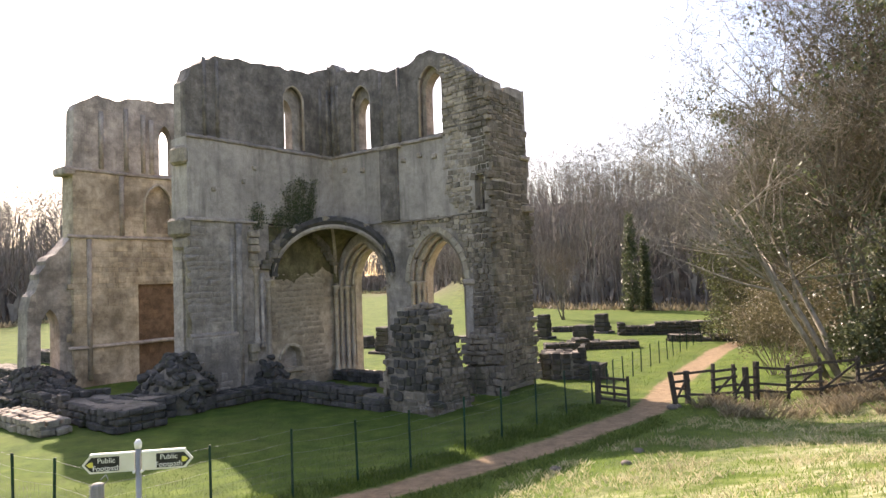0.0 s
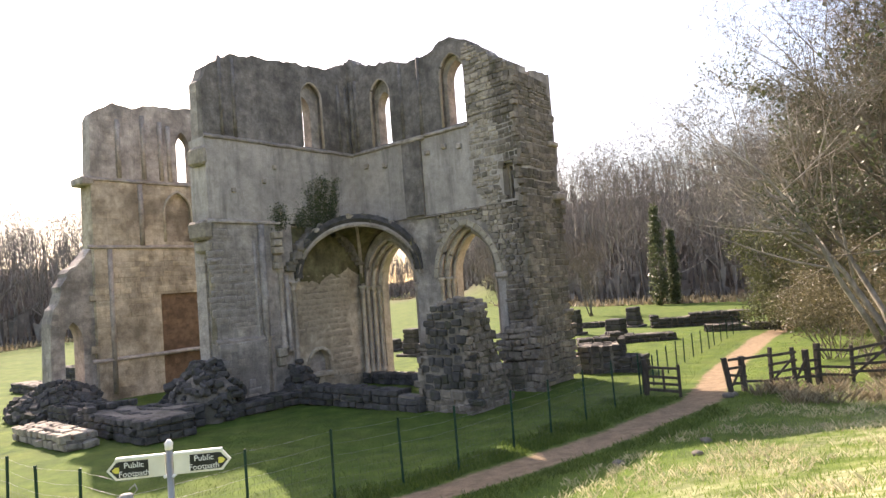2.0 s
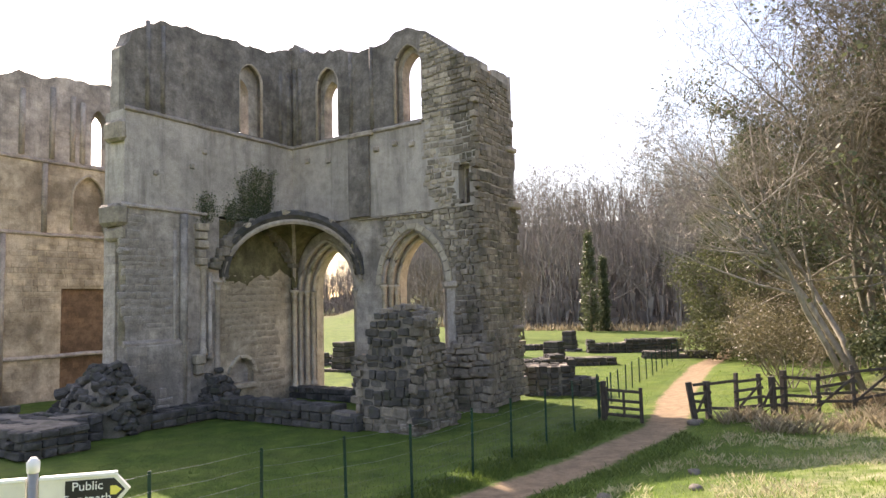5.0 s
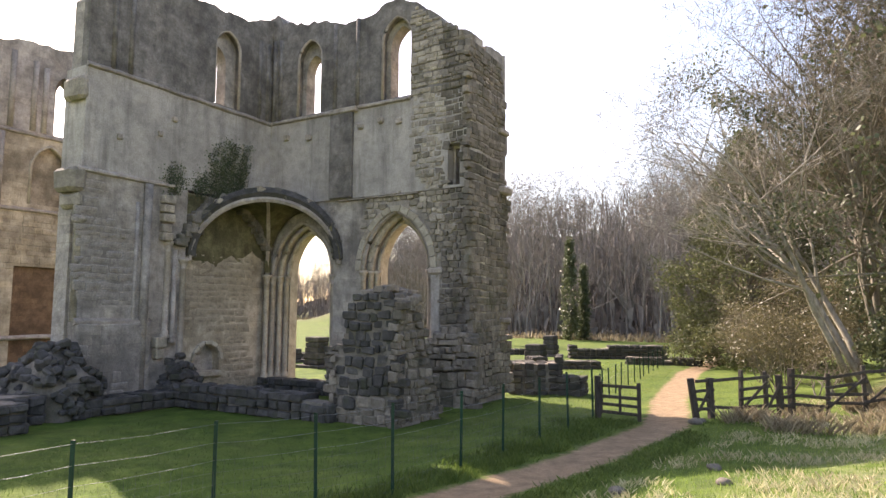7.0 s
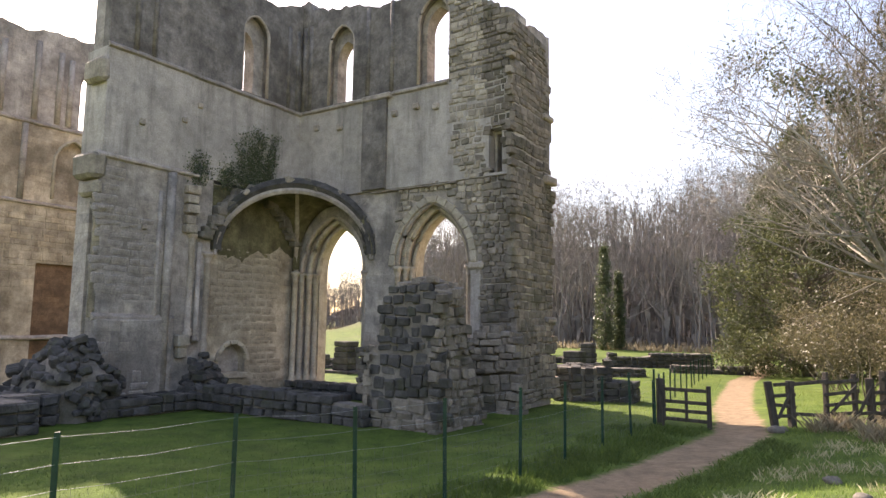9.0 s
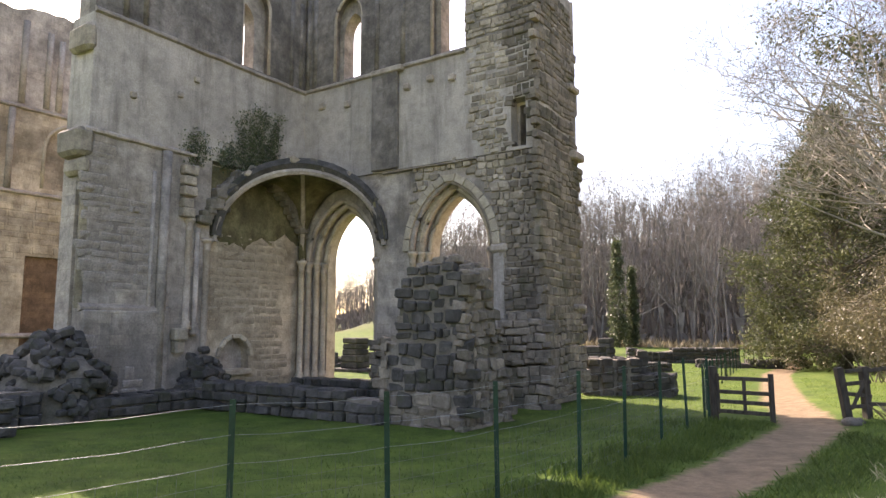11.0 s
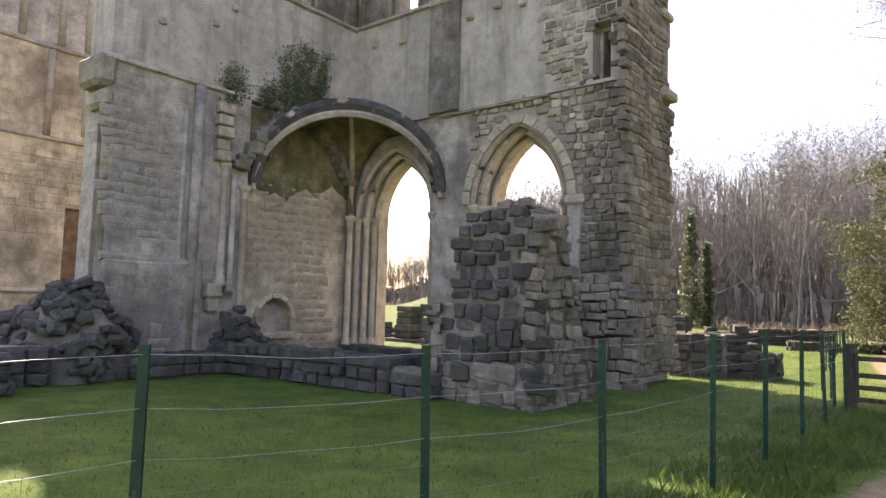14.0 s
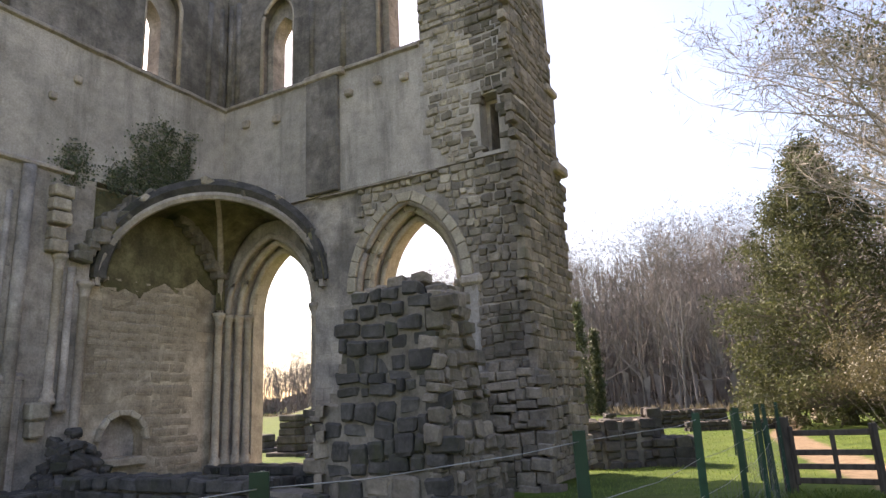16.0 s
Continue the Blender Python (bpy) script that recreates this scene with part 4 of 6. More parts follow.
# --- standing stub of the chapel's outer wall ---
stub = thing("ruined_wall_stub", RUIN, "free-standing broken stub of dark rubble masonry wall", "ruined wall")
STUB_PROFILE = [(8.15, 0.2), (8.25, 1.9), (8.55, 2.3), (8.6, 3.1), (8.75, 3.75), (9.3, 3.95), (10.25, 3.95), (10.4, 3.6)]


def stub_top(a):
    return lerp_table([(8.1, 1.85), (8.5, 2.1), (8.6, 3.3), (8.8, 3.85), (9.4, 4.0), (10.2, 3.95), (10.45, 3.6)], a)


core_top = [(8.2, 1.7), (8.5, 1.9), (8.66, 3.2), (8.9, 3.7), (9.5, 3.85), (10.1, 3.8), (10.3, 3.45)]
bm = bmesh.new()
slab(bm, core_top + [(10.35, -0.5), (7.95, -0.5), (8.05, 1.0)], [], on_b, -5.03, -3.6)
part("rubble_core", bm, M_CORE, stub)
bm = bmesh.new()
slab(bm, [(-4.9, -0.5), (-4.9, 3.5), (-4.4, 3.75), (-3.9, 3.5), (-3.6, 2.9), (-3.45, 2.2), (-3.1, 1.6), (-2.7, 0.6), (-2.6, -0.5)], [], lambda a, z, d: (10.47 - d, a, z), 0.0, 0.9)
part("rubble_core", bm, M_CORE, stub)
sf = list(courses(8.0, 10.45, -0.2, 4.0, 0.36, 0.25, 51, lambda a, z: z < stub_top(a) - 0.05 and a > 8.05 - 0.1 * (z < 1)))
# Blacker stones, mostly higher up: lichen, and the stub's sunless side put into colour.
STUB_BLACK = [m.copy() for m in RUB]
for m in STUB_BLACK:
    m.materials.clear()
sf = sf[:190]
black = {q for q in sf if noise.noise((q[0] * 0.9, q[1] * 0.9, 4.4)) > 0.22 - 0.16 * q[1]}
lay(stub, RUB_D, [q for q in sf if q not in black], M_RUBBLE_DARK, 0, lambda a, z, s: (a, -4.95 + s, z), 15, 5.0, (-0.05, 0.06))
lay(stub, STUB_BLACK, sorted(black), M_SHADED_DARKSTONE, 0, lambda a, z, s: (a, -4.95 + s, z), 25, 5.0, (-0.05, 0.06))
se = list(courses(-4.9, -2.7, -0.2, 3.7, 0.34, 0.24, 53, lambda a, z: z < lerp_table([(-4.9, 3.75), (-4.4, 3.85), (-3.9, 3.55), (-3.6, 3.0), (-3.4, 2.2), (-3.1, 1.6), (-2.7, 0.6)], a)))
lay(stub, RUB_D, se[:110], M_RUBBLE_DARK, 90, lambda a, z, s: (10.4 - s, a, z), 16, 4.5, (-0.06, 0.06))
rng = random.Random(77)
top_sp = [(8.75 + 0.26 * i + rng.uniform(-0.05, 0.05), stub_top(8.75 + 0.26 * i), 0.34, 0.2) for i in range(7)]
for dv in (-4.6, -4.2, -3.8):
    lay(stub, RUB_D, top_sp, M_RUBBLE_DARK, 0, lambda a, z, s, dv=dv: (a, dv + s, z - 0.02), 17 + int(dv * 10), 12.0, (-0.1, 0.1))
stubside = list(courses(-4.85, -3.6, -0.2, 3.6, 0.34, 0.24, 57, lambda a, z: True))
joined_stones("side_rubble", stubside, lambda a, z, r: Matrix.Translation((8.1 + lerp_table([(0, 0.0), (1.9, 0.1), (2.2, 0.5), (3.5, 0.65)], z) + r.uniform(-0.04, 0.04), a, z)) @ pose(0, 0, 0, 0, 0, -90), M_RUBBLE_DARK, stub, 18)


# --- low walls and foundations, each of rough courses ---
def low_wall(name, a0, a1, v0, v1, h, seed, label, mat=None, step=0.5, sag=0.25, matrix=None, category="low wall", group=""):
    """A ruined footing: a core with an uneven head, faced and topped with separate blocks."""
    mat = mat or M_SHADED_DARKSTONE
    rng = random.Random(seed)
    top = thing(name, matrix or RUIN, label, category, group)
    long_u = abs(a1 - a0) >= abs(v1 - v0)
    length, width = (abs(a1 - a0), abs(v1 - v0)) if long_u else (abs(v1 - v0), abs(a1 - a0))
    k = max(2, round(length / step))

    def head(f):
        return h * (1 - sag * (0.5 + 0.5 * noise.noise((f * length * 0.6 + seed, seed * 1.3, 0))))
    bm = bmesh.new()
    tops = []
    for i in range(k):
        f0, f1 = i / k, (i + 1) / k
        z1 = head((f0 + f1) / 2) * 0.93
        tops.append((f0 if not tops else (f0 + f1) / 2, z1))
    tops.append((1.0, tops[-1][1]))
    if long_u:
        slab(bm, [(a0 + (a1 - a0) * f, z) for f, z in tops] + [(a1, -0.4), (a0, -0.4)], [], lambda a, z, d: (a, d, z), v0 + 0.06, v1 - 0.06)
    else:
        slab(bm, [(v0 + (v1 - v0) * f, z) for f, z in tops] + [(v1, -0.4), (v0, -0.4)], [], lambda a, z, d: (d, a, z), a0 + 0.06, a1 - 0.06)
    part("core", bm, M_CORE, top)
    meshes = stone_meshes(4, seed + 5, 0.45, 0.26, 0.13)
    for m in meshes:
        m.materials.append(mat)
    made = 0
    rows = max(1, round(h / 0.27))
    for i in range(max(2, round(length / 0.46))):
        f = (i + 0.5) / max(2, round(length / 0.46))
        for r in range(rows + 1):
            z = 0.1 + r * 0.27
            if z > head(f) + 0.04:
                continue
            for side in ((0, 1) if r < rows and z < head(f) - 0.2 else (0, 0.5, 1)):
                if made >= 290:
                    break
                made += 1
                ob = new("stone", rng.choice(meshes))
                ob.parent = top
                w = 0.08 + (width - 0.16) * side
                q = (a0 + (a1 - a0) * f, v0 + w, z) if long_u else (a0 + w, v0 + (v1 - v0) * f, z)
                ob.matrix_basis = pose(*q, rng.uniform(-4, 4), rng.uniform(-4, 4), (0 if long_u else 90) + rng.uniform(-6, 6)) @ Matrix.Diagonal((rng.uniform(0.85, 1.25), rng.uniform(0.8, 1.6), rng.uniform(0.85, 1.1), 1))
    for e in (0.0, 1.0):
        for r in range(rows):
            for c in range(max(1, round(width / 0.42))):
                z, w = 0.1 + r * 0.27, (c + 0.5) * width / max(1, round(width / 0.42))
                if z > head(e) + 0.02 or made >= 298:
                    continue
                made += 1
                ob = new("stone", rng.choice(meshes))
                ob.parent = top
                q = (a0 + (a1 - a0) * e, v0 + w, z) if long_u else (a0 + w, v0 + (v1 - v0) * e, z)
                ob.matrix_basis = pose(*q, rng.uniform(-5, 5), rng.uniform(-5, 5), (90 if long_u else 0) + rng.uniform(-6, 6)) @ Matrix.Diagonal((rng.uniform(0.85, 1.1), rng.uniform(0.8, 1.3), rng.uniform(0.85, 1.1), 1))
    return top


def heap(name, u, v, ru, rv, h, seed, label):
    """A mound of fallen stones over an earthy core."""
    rng = random.Random(seed)
    top = thing(name, RUIN @ Matrix.Translation((u, v, 0)), label, "rubble heap")
    bm = bmesh.new()
    bmesh.ops.create_icosphere(bm, subdivisions=3, radius=1.0)
    for q in bm.verts:
        k = 1 + 0.3 * noise.noise(q.co * 2.1 + Vector((seed, 0, 0)))
        q.co = Vector((q.co.x * ru * 0.9 * k, q.co.y * rv * 0.9 * k, max(-0.3, q.co.z * h * 0.9 * k)))
    part("core", bm, M_CORE, top, smooth=True)
    meshes = stone_meshes(6, seed + 3, 0.34, 0.2, 0.13)
    for m in meshes:
        m.materials.append(M_SHADED_DARKSTONE)
    for i in range(int(80 * ru * rv ** 0.5) + 50):
        a, e = rng.uniform(0, 2 * math.pi), math.asin(rng.uniform(0, 1))
        d = Vector((math.cos(a) * math.cos(e), math.sin(a) * math.cos(e), math.sin(e)))
        k = 0.93 * (1 + 0.3 * noise.noise(d * 2.1 + Vector((seed, 0, 0))))
        ob = new("stone", rng.choice(meshes))
        ob.parent = top
        sc = rng.uniform(0.6, 1.35)
        ob.matrix_basis = pose(d.x * ru * k, d.y * rv * k, max(0.02, d.z * h * k), rng.uniform(-35, 35), rng.uniform(-35, 35), rng.uniform(0, 180)) @ Matrix.Diagonal((sc, sc, sc, 1))
    return top


low_wall("chapel_footing", 0.3, 8.2, -5.45, -4.75, 0.72, 61, "low dark stone footing wall below the chapel arch")
low_wall("chapel_threshold", 0.2, 5.6, -0.35, 0.3, 0.55, 62, "low broken stone sill under the arches")
low_wall("wall_footing", 0.2, 1.3, -8.6, -5.4, 0.55, 63, "dark stepped footing at the foot of the tall wall")
heap("rubble_heap", -0.3, -9.0, 1.9, 1.5, 2.2, 64, "collapsed dark rubble heap at the tall wall's end")
low_wall("outer_footing", -2.2, 2.4, -12.8, -11.0, 0.95, 65, "low dark ruined footing on shaded grass")
low_wall("outer_footing", -6.8, -3.2, -12.4, -10.8, 0.9, 66, "ruined rubble footing beside the abbey wall", sag=0.5)
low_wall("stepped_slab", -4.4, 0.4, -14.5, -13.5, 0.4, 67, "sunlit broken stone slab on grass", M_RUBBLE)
heap("rubble_heap", -8.9, -11.2, 2.4, 2.0, 1.5, 68, "dark collapsed rubble mass beside the far wall")
low_wall("long_footing", -24, -13, -8.5, -7.2, 0.6, 69, "long low ruined footing wall on the lawn")
low_wall("long_footing", -30, -15, -3.5, -2.4, 0.7, 70, "long low ruined footing wall on the lawn")
low_wall("inner_footing", -1.4, 1.2, -11.2, -9.9, 1.1, 71, "dark rubble footing in front of the abbey wall", sag=0.5)
heap("rubble_heap", 0.4, -4.6, 0.7, 0.8, 1.5, 72, "dark heap of fallen stones inside the chapel")
foot_front = list(courses(8.7, 10.4, -0.1, 2.9, 0.34, 0.24, 59, lambda a, z: z < 2.9 - 0.5 * abs(a - 9.6)))
joined_stones("footing_rubble", foot_front, lambda a, z, r: Matrix.Translation((a, -0.24 - 0.08 * (3 - z) + r.uniform(-0.05, 0.07), z)) @ pose(0, 0, 0, r.uniform(-6, 6), r.uniform(-6, 6), r.uniform(-8, 8)), M_RUBBLE_DARK, arcade, 19, 0.16)
foot_pier = list(courses(3.9, 5.3, 0.2, 2.1, 0.34, 0.24, 60, lambda a, z: True))
joined_stones("pier_rubble", foot_pier, lambda a, z, r: Matrix.Translation((a, -0.24 + r.uniform(-0.05, 0.07), z)) @ pose(0, 0, 0, r.uniform(-6, 6), r.uniform(-6, 6), r.uniform(-8, 8)), M_RUBBLE_DARK, arcade, 20, 0.14)


# ---- mid-distance foundations on the lawn ----
FLAT = Matrix.Identity(4)


def lawn_wall(name, x0, y0, length, width, h, turn, seed, label, sag=0.75):
    m = pose(x0, y0, ground_z(x0, y0) - 0.02, 0, 0, turn)
    return low_wall(name, 0, length, 0, width, h, seed, label, sag=sag, matrix=m, mat=M_SHADED_DARKSTONE, group="foundation walls on the lawn")


lawn_wall("foundation_wall", 1.7, 32.6, 1.9, 1.5, 1.6, -10, 80, "dark broken block of foundation wall on the lawn", 0.25)
lawn_wall("foundation_wall", 3.45, 32.1, 0.95, 1.0, 0.8, -26, 81, "dark leaning foundation block on sunlit grass", 0.5)
lawn_wall("foundation_wall", 2.4, 39.5, 1.9, 1.0, 0.8, 8, 82, "low dark foundation wall on the lawn")
lawn_wall("foundation_wall", 2.6, 45.0, 6.0, 1.1, 0.8, 4, 83, "long low dark foundation wall on the lawn")
lawn_wall("foundation_wall", 9.0, 55.0, 7.0, 1.3, 1.5, -6, 84, "stepped dark foundation wall on the lawn")
lawn_wall("foundation_wall", 11.5, 49.0, 4.5, 1.0, 0.7, -12, 85, "low dark foundation wall on the lawn")
lawn_wall("foundation_wall", 4.0, 60.0, 5.0, 1.0, 0.9, 0, 86, "low dark foundation wall on the lawn")
lawn_wall("foundation_wall", -15.0, 53.0, 9.0, 1.0, 0.8, 5, 87, "long low dark foundation wall on the lawn")
lawn_wall("foundation_wall", -4.5, 56.0, 5.0, 1.0, 0.7, 0, 88, "low dark foundation wall on the lawn")


def pillar_base(x, y, w, h, seed):
    top = thing("pillar_stump", pose(x, y, ground_z(x, y), 0, 0, -32), "squat dark stone pillar stump on a plinth", "pillar stump", "pillar stumps on the lawn")
    rng = random.Random(seed)
    bm = bmesh.new()
    box(bm, -w * 0.8, w * 0.8, -w * 0.8, w * 0.8, -0.1, 0.18, 0.04, 0.03, rng)
    part("plinth", bm, M_SHADED_DARKSTONE, top)
    z = 0.18
    while z < h:
        dz = rng.uniform(0.28, 0.4)
        bm = bmesh.new()
        s = w * rng.uniform(0.46, 0.52)
        box(bm, -s, s, -s, s, z, z + dz, 0.06, 0.02, rng)
        part("drum", bm, M_SHADED_DARKSTONE, top)
        z += dz
    return top


for i, (x, y, w, h) in enumerate(((-8.6, 46.5, 1.15, 1.55), (-6.8, 52.0, 0.8, 0.9), (2.9, 54.0, 0.9, 1.7), (5.6, 50.5, 1.2, 1.2), (8.0, 58.0, 1.0, 1.3), (-11.0, 51.0, 0.9, 0.8))):
    pillar_base(x, y, w, h, 90 + i)

# ---- fences ----
POSTS = [(-15.1, 16.3), (-13.6, 15.5), (-12.1, 14.7), (-10.7, 13.9), (-9.2, 13.15), (-7.55, 12.1), (-6.1, 13.75), (-4.8, 15.1), (-3.5, 16.05), (-2.35, 16.95), (-1.1, 18.75), (-0.1, 20.2), (1.0, 21.9), (2.1, 23.7), (3.2, 25.4)]


def build_wire_fence(posts, name, label, strainer=None, mesh_from=0, top=1.54):
    base = Vector((posts[0][0], posts[0][1], ground_z(*posts[0])))
    fence = thing(name, Matrix.Translation(base), label, "fence")
    rng = random.Random(5)
    tops = []
    for i, (x, y) in enumerate(posts):
        z = ground_z(x, y)
        lean = Vector((rng.uniform(-0.03, 0.03), rng.uniform(-0.03, 0.03), 0))
        p0, p1 = Vector((x, y, z - 0.2)) - base, Vector((x, y, z + top)) + lean - base
        tops.append((p0 + Vector((0, 0, 0.2)), p1))
        if i == strainer:
            continue
        bm = bmesh.new()
        d = (p1 - p0)
        for dx0, dx1, dy0, dy1 in ((-0.028, 0.028, -0.006, 0.006), (-0.006, 0.006, 0.0075, 0.05)):
            vs = box(bm, dx0, dx1, dy0, dy1, 0, d.length)
            for v in vs:
                v.co = p0 + Vector((v.co.x, v.co.y, 0)) + d * (v.co.z / d.length)
        part("post", bm, M_GREEN, fence)
    for k, f in enumerate((0.97, 0.8, 0.64)):
        pts = []
        for (a0, a1), (b0, b1) in zip(tops, tops[1:]):
            for j in range(4):
                q = j / 4
                p = (a0.lerp(a1, f)).lerp(b0.lerp(b1, f), q)
                p.z -= 0.02 * math.sin(math.pi * q) * (1 + 0.6 * rng.uniform(-1, 1))
                pts.append(p)
        pts.append(tops[-1][0].lerp(tops[-1][1], f))
        tube_part("line_wire", pts, [0.0021] * len(pts), M_WIRE, fence, 4)
    v, fcs = [], []
    for i, ((a0, a1), (b0, b1)) in enumerate(zip(tops, tops[1:])):
        if i < mesh_from:
            continue
        n = max(6, round((b0 - a0).length / 0.15))
        for j in range(n + 1):
            q = j / n
            lo, hi = a0.lerp(b0, q), a0.lerp(a1, 0.64).lerp(b0.lerp(b1, 0.64), q)
            mid = lo.lerp(hi, 0.5) + Vector((rng.uniform(-0.02, 0.02), rng.uniform(-0.02, 0.02), 0))
            tube(v, fcs, [lo, mid, hi], [0.0014] * 3, 3, False)
        for f in (0.05, 0.14, 0.23, 0.32, 0.42, 0.53):
            tube(v, fcs, [a0.lerp(a1, f).lerp(b0.lerp(b1, f), q / 4) + Vector((0, 0, rng.uniform(-0.01, 0.01))) for q in range(5)], [0.0016] * 5, 3, False)
    ob = mesh_ob("wire_netting", v, fcs, M_NET, fence)
    ob["kind"] = "stuff"
    return fence


build_wire_fence(POSTS, "wire_fence", "green steel post and wire netting fence beside the footpath", strainer=5)
FENCE2 = [(4.1, 28.0), (4.6, 29.6), (5.3, 31.2), (6.0, 32.8), (6.7, 34.4), (7.5, 36.0), (8.3, 37.6), (9.1, 39.2), (9.8, 40.8), (10.6, 42.4), (11.4, 44.0), (12.3, 45.8), (13.3, 47.6), (14.4, 49.6), (15.6, 51.8), (17.0, 54.2), (18.6, 57.2), (20.4, 60.5)]
build_wire_fence([(3.45, 26.4)] + FENCE2, "wire_fence", "dark post and wire fence along the far footpath", top=1.2)

# weathered timber strainer post with a strut
sx, sy = POSTS[5]
sz = ground_z(sx, sy)
strain = thing("strainer_post", Matrix.Translation((sx, sy, sz)), "pale weathered timber strainer post with wire ends", "fence post")
tube_part("post", [(0, 0, -0.2), (0.01, 0, 0.6), (0.02, 0.0, 1.22), (0.02, 0.0, 1.27)], [0.13, 0.125, 0.12, 0.1], M_OLDWOOD, strain, 9)
tube_part("strut", [(0.08, 0.05, 0.85), (1.35, 0.9, 0.0)], [0.05, 0.055], M_WOOD, strain, 7)
vv, ff = [], []
for k in range(5):
    tube(vv, ff, [(0.13 * math.cos(a), 0.13 * math.sin(a), 1.02 + 0.05 * k + 0.03 * math.sin(a * 2)) for a in [i * math.pi / 5 for i in range(11)]], [0.006] * 11, 4)
tube(vv, ff, [(0.1, 0, 1.2), (0.22, 0.02, 1.34), (0.16, 0.05, 1.42), (0.06, 0.02, 1.33)], [0.012] * 4, 5)
mesh_ob("wire_ends", vv, ff, M_WIRE, strain)

# footpath signpost
gx, gy = -4.83, 8.95
gz = ground_z(gx, gy)
post_h = 2.82 - gz
sign = thing("signpost", pose(gx, gy, gz, 0, 0, 14), "two-armed cream and black public footpath signpost", "signpost")
tube_part("pole", [(0, 0, -0.2), (0, 0, post_h)], [0.038, 0.038], M_GALV, sign, 10)
tube_part("cap", [(0, 0, post_h), (0, 0, post_h + 0.08), (0, 0, post_h + 0.12)], [0.045, 0.05, 0.02], M_WHITE, sign, 10)


def finger(side):
    x0, x1, tip = 0.05 * side, 0.62 * side, 0.72 * side
    z0, z1 = post_h - 0.30, post_h - 0.06
    bm = bmesh.new()
    out = [(x0, z0), (x1, z0), (tip, (z0 + z1) / 2), (x1, z1), (x0, z1)]
    slab(bm, out, [], on_b, -0.02, 0.02)
    arm = part("arm", bm, M_SIGN, sign, "cream finger board")
    bm = bmesh.new()
    xa, xb, xt = 0.24 * side, 0.6 * side, 0.685 * side
    slab(bm, [(xa, z0 + 0.025), (xb, z0 + 0.025), (xt, (z0 + z1) / 2), (xb, z1 - 0.025), (xa, z1 - 0.025)], [], on_b, -0.025, -0.019)
    part("panel", bm, M_SIGNBLACK, arm, "dark lettering panel")
    bm = bmesh.new()
    box(bm, min(x0, x1), max(x0, x1), -0.032, 0.032, z1 - 0.005, z1 + 0.022, 0.005)
    part("top_rail", bm, M_WHITE, arm)
    bm = bmesh.new()
    zc = (z0 + z1) / 2
    slab(bm, [(0.575 * side, zc - 0.035), (0.62 * side, zc - 0.035), (0.66 * side, zc), (0.62 * side, zc + 0.035), (0.575 * side, zc + 0.035)], [], on_b, -0.03, -0.024)
    part("arrow", bm, M_YELLOW, arm)
    for word, zz in (("PUBLIC", zc + 0.015), ("Footpath", zc - 0.085)):
        cu = bpy.data.curves.new("lettering", 'FONT')
        cu.body, cu.size, cu.extrude, cu.align_x = word if word != "PUBLIC" else "Public", 0.098, 0.002, 'CENTER'
        me = bpy.data.meshes.new_from_object(bpy.data.objects.new("lettering_text", cu))
        me.materials.append(M_WHITE)
        t = new("lettering", me)
        t.parent = arm
        t.matrix_basis = pose(0.405 * side, -0.027, zz, 90, 0, 0)
    tube_part("clamp_bolt", [(0.05 * side, -0.05, z0 - 0.01), (0.05 * side, 0.05, z0 - 0.01)], [0.018, 0.018], M_WHITE, arm, 8)


finger(-1), finger(1)

# ---- gate and broken timber fence ----


def beam(name, p, q, w, h, mat, parent):
    """A sawn timber from p to q, slightly rounded."""
    p, q = Vector(p), Vector(q)
    d = q - p
    bm = bmesh.new()
    box(bm, 0, d.length, -w / 2, w / 2, -h / 2, h / 2, 0.012)
    rot = d.to_track_quat('X', 'Z').to_matrix().to_4x4()
    bmesh.ops.transform(bm, matrix=Matrix.Translation(p) @ rot, verts=bm.verts)
    return part(name, bm, mat, parent)


GA, GB = Vector((3.45, 25.75)), Vector((4.4, 24.75))
gzz = ground_z(GA.x, GA.y)
gate = thing("field_gate", Matrix.Translation((GA.x, GA.y, gzz)), "dark timber field gate standing open by the path", "gate")
span = GB - GA
hb = ground_z(GB.x, GB.y) - gzz
beam("gate_post", (0, 0, -0.3), (0, 0, 1.28), 0.17, 0.17, M_WOOD, gate)
beam("end_stile", (span.x, span.y, hb + 0.02), (span.x, span.y, hb + 1.12), 0.1, 0.1, M_WOOD, gate)
beam("hinge_stile", (span.x * 0.08, span.y * 0.08, 0.15), (span.x * 0.08, span.y * 0.08, 1.12), 0.08, 0.08, M_WOOD, gate)
for z in (0.22, 0.45, 0.68, 1.0):
    beam("rail", (span.x * 0.05, span.y * 0.05, z), (span.x, span.y, z + hb * 0.5), 0.035, 0.095, M_WOOD, gate)
beam("centre_stile", (span.x * 0.55, span.y * 0.55, 0.18), (span.x * 0.55, span.y * 0.55, 1.05), 0.045, 0.08, M_WOOD, gate)


